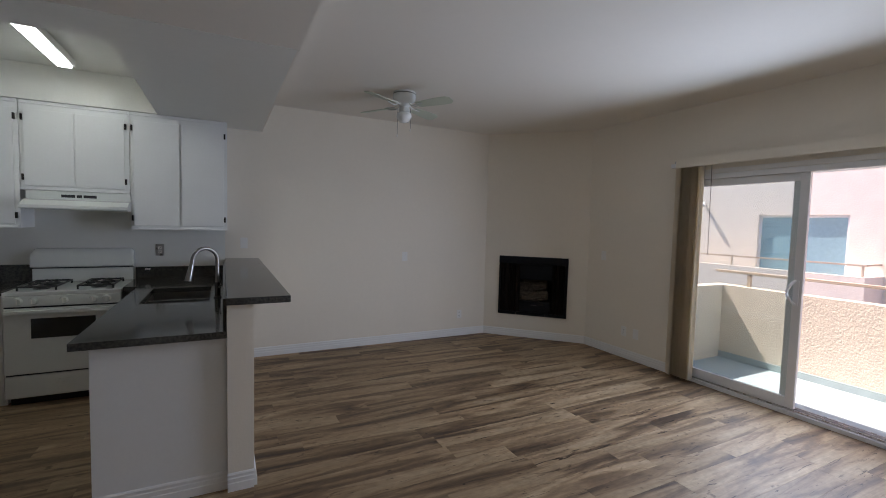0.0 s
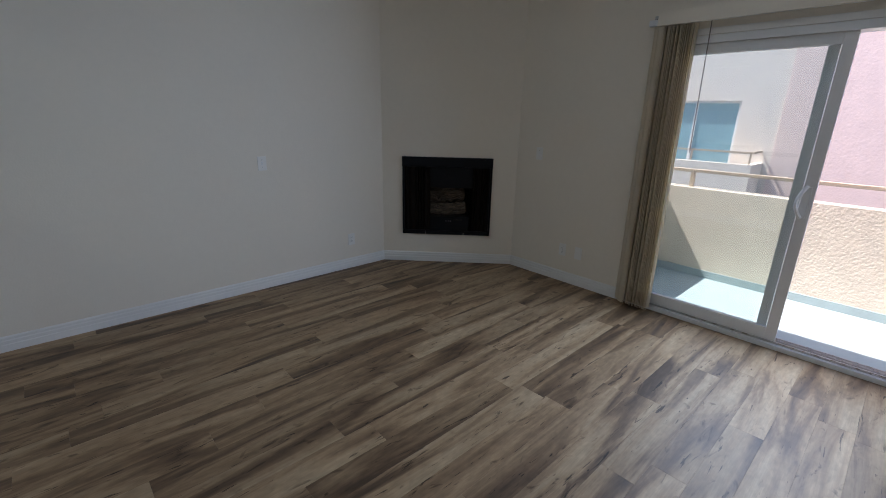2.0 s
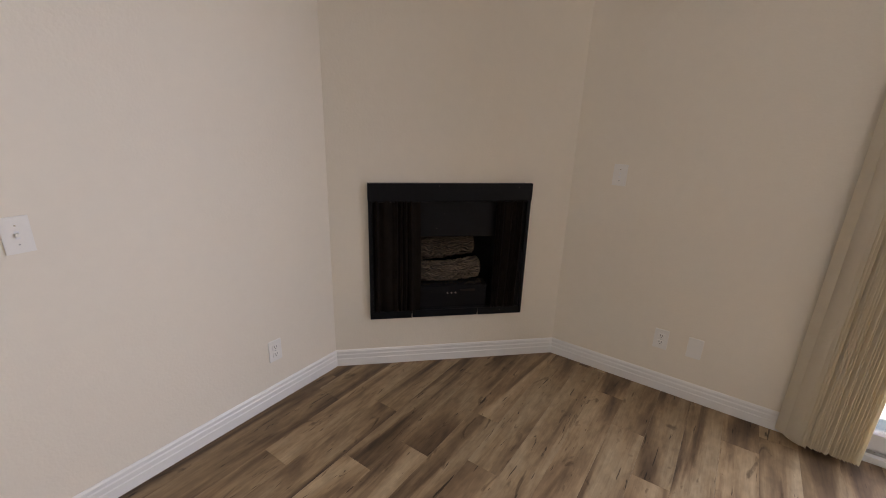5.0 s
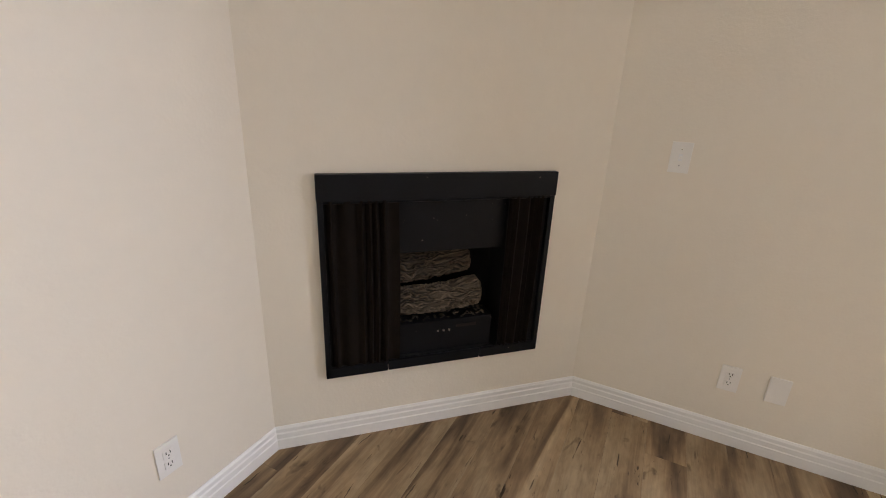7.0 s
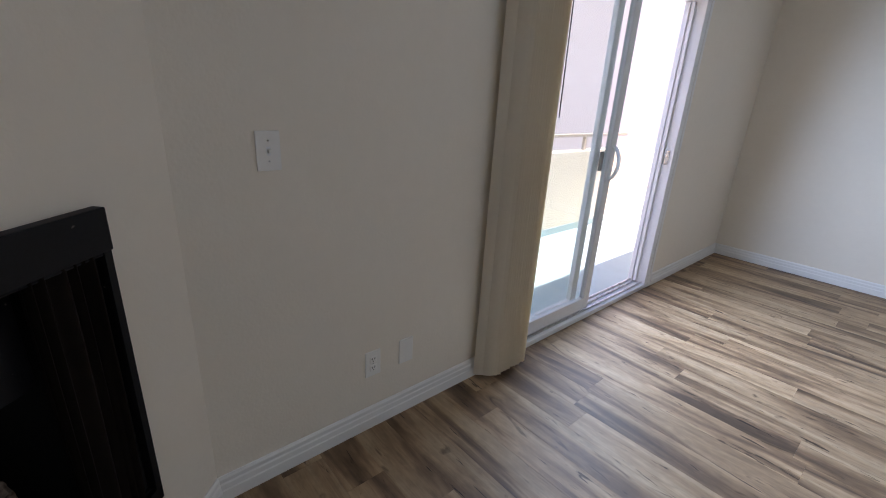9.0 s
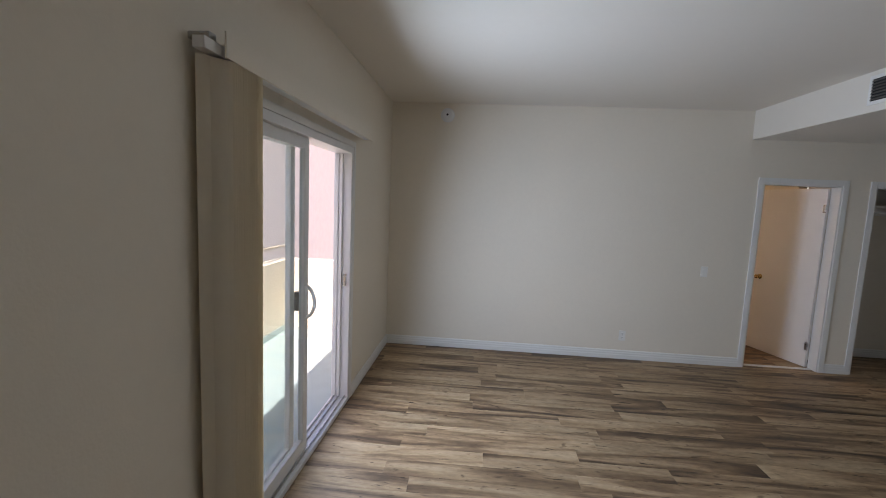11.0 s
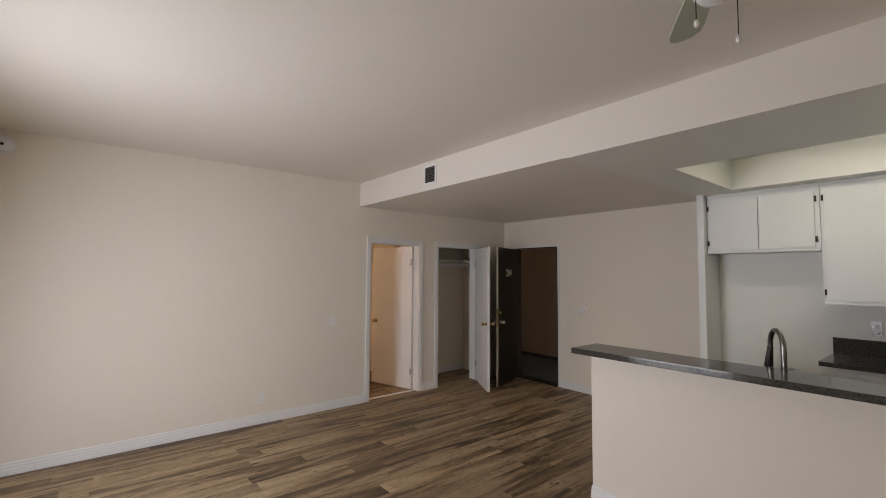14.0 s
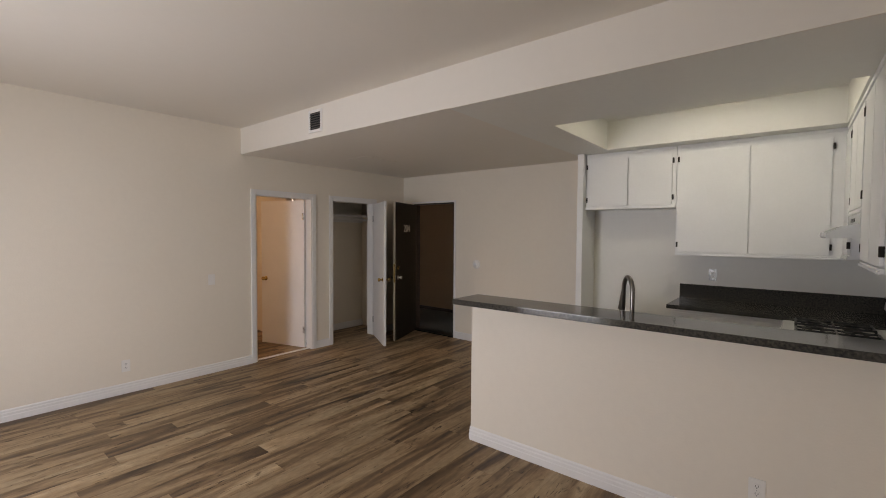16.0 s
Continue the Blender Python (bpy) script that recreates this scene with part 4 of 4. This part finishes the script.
def extruded(prof, x0, x1, bulge=0.0):
    """A (y, z) outline carried along x; its ends round over by bulge."""
    bm = bmesh.new()
    steps = [(x0, bulge), (x0 + bulge * 0.4, bulge * 0.4), (x0 + bulge, 0.0), (x1 - bulge, 0.0), (x1 - bulge * 0.4, bulge * 0.4), (x1, bulge)] if bulge else [(x0, 0.0), (x1, 0.0)]
    top = max(z for _, z in prof)
    low = min(z for _, z in prof)
    rows = [[bm.verts.new((x, y, z - drop * max(0.0, (z - low) / (top - low) - 0.5) * 2)) for y, z in prof] for x, drop in steps]
    for p, q in zip(rows, rows[1:]):
        for i in range(len(prof)):
            bm.faces.new((p[i], p[(i + 1) % len(prof)], q[(i + 1) % len(prof)], q[i]))
    bm.faces.new(rows[0][::-1])
    bm.faces.new(rows[-1])
    return bm


part("backguard_foot", boxes((-0.372, 0.372, 0.60, 0.678, 0.9155, 1.040), r=0.006), M_STOVE, stove)
part("backguard_seam", boxes((-0.370, 0.370, 0.604, 0.676, 1.0402, 1.0505)), M_HOLE, stove)
part("backguard", extruded([(0.678, 1.051), (0.582, 1.051), (0.570, 1.062), (0.572, 1.10), (0.580, 1.15), (0.594, 1.19), (0.612, 1.212), (0.635, 1.222), (0.678, 1.222)], -0.378, 0.378, 0.03), M_STOVE, stove, "curved glossy white backguard", True)
for gx in (-0.19, 0.19):
    g = bmesh.new()
    for y in (0.08, 0.29, 0.50):
        rod(g, (gx - 0.12, y, 0.945), (gx + 0.12, y, 0.945), 0.0075, 0.0075, 8)
    for x in (-0.12, 0.0, 0.12):
        rod(g, (gx + x, 0.08, 0.945), (gx + x, 0.50, 0.945), 0.0075, 0.0075, 8)
    for y in (0.185, 0.395):
        for a in range(4):
            ca, sa = math.cos(math.pi * (a / 2 + 0.25)), math.sin(math.pi * (a / 2 + 0.25))
            rod(g, (gx + 0.035 * ca, y + 0.035 * sa, 0.957), (gx + 0.115 * ca, y + 0.10 * sa, 0.947), 0.0075, 0.0065, 8)
    for x in (-0.12, 0.12):
        for y in (0.08, 0.50):
            rod(g, (gx + x, y, 0.915), (gx + x, y, 0.945), 0.0075, 0.0075, 8)
    part("grate", g, M_IRON, stove, "black cast-iron grate")
    for y in (0.185, 0.395):
        b = part("burner", lathe([(0.055, 0.9155), (0.055, 0.920), (0.036, 0.922), (0.036, 0.934), (0.03, 0.937)], 24, Matrix.Translation((gx, y, 0))), M_IRON, stove, "", True)

# bar top, worktops, backsplashes
bar = thing("bar_top", "polished dark grey granite bar top on the half wall", "countertop", pose(0, 0, 0))
part("slab", boxes((-4.245, -3.912, -2.57, -0.002, 1.0665, 1.106), r=0.004), M_STONE, bar)
pen = thing("worktop", "polished dark grey granite worktop with an undermount sink", "countertop", pose(0, 0, 0))
SX0, SX1, SY0, SY1 = -4.79, -4.355, -1.55, -0.80
part("slab", boxes((-4.925, SX0, -2.56, -0.002, CT - 0.038, CT), (SX1, PONY[0] - 0.001, -2.56, -0.002, CT - 0.038, CT), (SX0, SX1, -2.56, SY0, CT - 0.038, CT), (SX0, SX1, SY1, -0.002, CT - 0.038, CT)), M_STONE, pen)
part("edge_strip", boxes((-5.03, -4.926, -0.64, -0.002, CT - 0.038, CT), r=0.002), M_STONE, pen)
part("backsplash", boxes((-5.03, PONY[0] - 0.001, -0.022, -0.002, CT + 0.0005, CT + 0.11), r=0.002), M_STONE, pen)
part("backsplash", boxes((PONY[0] - 0.021, PONY[0] - 0.001, -2.33, -0.023, CT + 0.0005, 1.0655), r=0.002), M_STONE, pen)
tag = thing("sticker", "small white paper sticker on the granite backsplash", "sticker", pose(-4.93, -0.0222, CT + 0.088))
part("paper", boxes((-0.022, 0.022, -0.0012, 0.0, -0.009, 0.009)), M_PLASTIC, tag)
part("print_bar", boxes((-0.014, 0.014, -0.0016, -0.0012, -0.003, 0.003)), M_HOLE, tag)
sink = thing("kitchen_sink", "stainless steel double bowl undermount sink", "sink", pose(0, 0, 0))
MID = (SY0 + SY1) / 2 - 0.03
for a, b in ((SY0, MID - 0.012), (MID + 0.012, SY1)):
    t = 0.012
    part("bowl", boxes((SX0 - 0.01, SX0 + 0.004, a - 0.01, b + 0.01, 0.72, CT - 0.0385), (SX1 - 0.004, SX1 + 0.01, a - 0.01, b + 0.01, 0.72, CT - 0.0385), (SX0 + 0.004, SX1 - 0.004, a - 0.01, a + 0.004, 0.72, CT - 0.0385),
                       (SX0 + 0.004, SX1 - 0.004, b - 0.004, b + 0.01, 0.72, CT - 0.0385), (SX0 - 0.01, SX1 + 0.01, a - 0.01, b + 0.01, 0.712, 0.7195)), M_SINK, sink)
    part("drain", lathe([(0.042, 0.720), (0.042, 0.723), (0.02, 0.7215)], 24, Matrix.Translation(((SX0 + SX1) / 2, (a + b) / 2, 0))), M_STEEL, sink, "", True)
tap = thing("kitchen_faucet", "brushed nickel pull-down gooseneck faucet", "faucet", pose(-4.30, -1.42, CT, 0, 0, 26))
part("base", lathe([(0.028, 0.0), (0.028, 0.008), (0.021, 0.014), (0.020, 0.11), (0.014, 0.12)], 24), M_BRONZE, tap, "", True)
arc = [(0, 0, 0.11), (0, 0, 0.20), (0, 0, 0.29)] + [(-0.095 + 0.095 * math.cos(a), -0.02 * (1 - math.cos(a)) / 2, 0.29 + 0.095 * math.sin(a)) for a in [math.pi * k / 12 for k in range(1, 12)]] + [(-0.192, -0.02, 0.275)]
part("neck", swept(arc, 0.0140, 14), M_NICKEL, tap, "", True)
part("spray_head", rod(bmesh.new(), (-0.192, -0.02, 0.278), (-0.222, -0.026, 0.150), 0.015, 0.024, 18), M_NICKEL, tap, "brushed spray head", True)
part("lever", rod(bmesh.new(), (0.0, -0.018, 0.075), (-0.02, -0.095, 0.115), 0.008, 0.006, 10), M_STEEL, tap, "", True)

cabinet("base_cabinet", "white base cabinet under the sink worktop", -4.86, -4.252, -2.47, -0.66, 0.10, 0.70, "east", [], ())
structure("wall_peninsula_end", boxes((-4.86, PONY[0] - 0.001, -2.49, -2.4705, 0.0, CT - 0.039), r=0.002), M_CAB, "plain white end panel of the peninsula")
baseboard("baseboard", (PONY[0], -2.49), (-4.86, -2.49))
kick = thing("toe_kick", "white toe kick under the sink cabinet", "cabinet base")
part("board", boxes((-4.80, -4.252, -2.47, -0.66, 0.0, 0.0995)), M_CAB, kick)
west = thing("worktop", "polished dark grey granite worktop along the wall", "countertop", pose(0, 0, 0))
part("slab", boxes((W + 0.002, -5.95, -1.56, -0.002, CT - 0.038, CT), (-5.95, -5.80, -0.64, -0.002, CT - 0.038, CT), r=0.003), M_STONE, west)
part("backsplash", boxes((W + 0.002, W + 0.022, -1.56, -0.002, CT + 0.0005, CT + 0.145), (W + 0.0225, -5.80, -0.022, -0.002, CT + 0.0005, CT + 0.15), r=0.002), M_STONE, west)
cabinet("base_cabinet", "white base cabinet with drawers below the worktop", W + 0.002, -6.0, -1.53, -0.64, 0.10, CT - 0.039, "east", [(0.03, 0.86)], (), 0.14)
fb = thing("toe_kick", "white toe kick under the corner cabinets", "cabinet base")
part("board", boxes((W + 0.002, -6.05, -1.53, -0.64, 0.0, 0.0995)), M_CAB, fb)
cabinet("base_cabinet", "white corner base cabinet beside the stove", W + 0.002, -5.80, -0.60, -0.002, 0.0, CT - 0.039, "south", [(0.60, 0.78)], ())

lamp = thing("fluorescent_light", "lit white fluorescent strip light in the kitchen well", "lamp", pose(-5.385, -1.22, HIGH - 0.005))
part("housing", boxes((-0.062, 0.062, -0.62, 0.62, -0.055, -0.0005), r=0.004), M_VINYL, lamp)
part("diffuser", boxes((-0.045, 0.045, -0.60, 0.60, -0.072, -0.0555), r=0.006), M_TUBE, lamp, "glowing white diffuser")

hatch = thing("ceiling_hatch", "flush white access panel in the lowered ceiling", "hatch", pose(-5.1, -4.75, LOW))
part("panel", boxes((-0.28, 0.28, -0.18, 0.18, -0.006, -0.0005), r=0.002), M_CEIL, hatch)

# ---- balcony and what lies beyond ----
PX, PN, PS = 1.45, -1.87, -6.4
structure("balcony_floor", boxes((0.13, PX + 0.16, PS, PN + 0.14, -0.22, -0.08)), M_DECK, "grey coated balcony deck")
structure("balcony_wall", boxes((PX, PX + 0.16, PS, PN + 0.14, -0.079, 0.85), (0.12, PX, PN, PN + 0.14, -0.079, 0.85), (0.12, PX, PS, PS + 0.14, -0.079, 0.85)), M_STUCCO, "rough cream stucco balcony parapet")
structure("balcony_drip", boxes((PX - 0.012, PX - 0.001, PS + 0.141, PN - 0.001, -0.079, 0.0)), M_DECK, "grey upstand along the parapet foot")
rail = thing("balcony_rail", "tan painted steel rail on the parapet", "railing", pose(0, 0, 0))
part("top_rail", boxes((PX + 0.055, PX + 0.105, PS, PN + 0.14, 1.003, 1.037), r=0.006), M_RAIL, rail)
for y in (-2.14, -3.80, -5.45):
    part("post", boxes((PX + 0.06, PX + 0.10, y - 0.02, y + 0.02, 0.8505, 1.0025), r=0.003), M_RAIL, rail)

nb = thing("neighbour_building", "beige and pink stucco apartment block opposite", "building", pose(0, 0, 0))
NX, WN, WS, WZ0, WZ1, SPLIT = 7.0, 0.62, -1.06, 0.50, 1.915, -1.75
part("wall", boxes((NX, NX + 0.3, WS, WN, -6, WZ0), (NX, NX + 0.3, WS, WN, WZ1, 7.0), (NX, NX + 0.3, WN, 14.0, -6, 7.0), (NX, NX + 0.3, SPLIT, WS, -6, 7.0)), M_BEIGE, nb, "beige stucco wall")
part("wall", boxes((NX - 0.015, NX + 0.3, -60.0, SPLIT, -6, 7.0)), M_PINK, nb, "pale pink stucco wall")
w = part("window", boxes((NX + 0.05, NX + 0.10, WS, WS + 0.05, WZ0, WZ1), (NX + 0.05, NX + 0.10, WN - 0.05, WN, WZ0, WZ1), (NX + 0.05, NX + 0.10, WS + 0.05, WN - 0.05, WZ1 - 0.05, WZ1), (NX + 0.05, NX + 0.10, WS + 0.05, WN - 0.05, WZ0, WZ0 + 0.05), (NX + 0.05, NX + 0.10, -0.26, -0.20, WZ0 + 0.05, WZ1 - 0.05)), M_VINYL, nb, "white sliding window frame")
part("pane", boxes((NX + 0.07, NX + 0.08, WS + 0.05, -0.26, WZ0 + 0.05, WZ1 - 0.05)), M_FARPANE, w, "blue reflecting glass")
part("pane", boxes((NX + 0.07, NX + 0.08, -0.20, WN - 0.05, WZ0 + 0.05, WZ1 - 0.05)), M_FARPANE, w, "blue reflecting glass")
BX, BS, BZ = 6.2, -1.63, 0.74
bal = part("balcony", boxes((BX, BX + 0.12, BS, 7.0, -0.5, BZ), (BX + 0.12, NX, BS + 0.12, 7.0, -0.5, -0.35), (BX + 0.12, NX, BS, BS + 0.12, -0.5, BZ)), M_BEIGE, nb, "beige balcony parapet")
part("rail", boxes((BX + 0.04, BX + 0.08, BS, 7.0, BZ + 0.20, BZ + 0.235), (BX + 0.08, NX, BS + 0.04, BS + 0.08, BZ + 0.20, BZ + 0.235)), M_RAIL, bal)
for y in (BS + 0.06, -0.55, 0.75, 2.1, 3.5):
    part("rail_post", boxes((BX + 0.045, BX + 0.075, y - 0.015, y + 0.015, BZ + 0.0005, BZ + 0.1995)), M_RAIL, bal)
spot = part("flood_light", rod(bmesh.new(), (NX - 0.12, 1.9, 2.15), (NX - 0.02, 1.95, 2.25), 0.06, 0.03, 16), M_VINYL, nb, "white wall floodlight")
structure("ground", boxes((-200, 200, -200, 200, -6.2, -6.0)), M_GROUND, "asphalt ground far below")

# ---- floor planks ----
floor = structure("floor", boxes((W, 0.0, S - 0.12, 0.0, -0.0115, -0.0065)), M_SUB, "grey-brown oak-look plank floor")
PW, PLEN = 0.156, 1.22
JOINT = {4: -1.42, 6: -2.04, 10: -1.69, 11: -0.75, 12: -1.03}
pool = {}


def plank(x0, x1, y0, y1):
    key = (round(x1 - x0, 3), round(y1 - y0, 3))
    if key not in pool:
        a, b = key[0] / 2 - 0.0002, key[1] / 2 - 0.0002
        c = 0.0004
        bm = bmesh.new()
        lo = [bm.verts.new((sx * a, sy * b, -0.006)) for sx, sy in ((-1, -1), (1, -1), (1, 1), (-1, 1))]
        mi = [bm.verts.new((sx * a, sy * b, -c)) for sx, sy in ((-1, -1), (1, -1), (1, 1), (-1, 1))]
        hi = [bm.verts.new((sx * (a - c), sy * (b - c), 0.0)) for sx, sy in ((-1, -1), (1, -1), (1, 1), (-1, 1))]
        bm.faces.new(hi)
        for p, q in ((lo, mi), (mi, hi)):
            for i in range(4):
                bm.faces.new((p[i], p[(i + 1) % 4], q[(i + 1) % 4], q[i]))
        pool[key] = mesh_of("plank", bm, M_PLANK)
    ob = new("plank", pool[key])
    ob.location = ((x0 + x1) / 2, (y0 + y1) / 2, 0.0)
    ob.parent = floor


def lay(xa, xb, ya, yb, seed, first=PW, joints=()):
    """Rows of planks along x, from yb down to ya; joints gives the x of one end joint for some rows."""
    r = random.Random(seed)
    y, row = yb, 0
    while y > ya + 0.005:
        y0 = max(ya, y - (first if row == 0 else PW))
        x = xa - r.uniform(0.0, 1.0) * PLEN
        if row in joints:
            x = joints[row] - PLEN * math.ceil((joints[row] - xa) / PLEN)
        while x < xb - 0.001:
            p, q = max(x, xa), min(x + PLEN, xb)
            if q - p > 0.01:
                plank(p, q, y0, y)
            x += PLEN
        y, row = y0, row + 1


lay(W, 0.0, S, 0.0, 11, 0.098, JOINT)
lay(-4.93, BD[1] + 0.3, S - 1.5, S, 12)
lay(CL[0] - 0.37, CL[1] + 0.05, CB, S, 13)
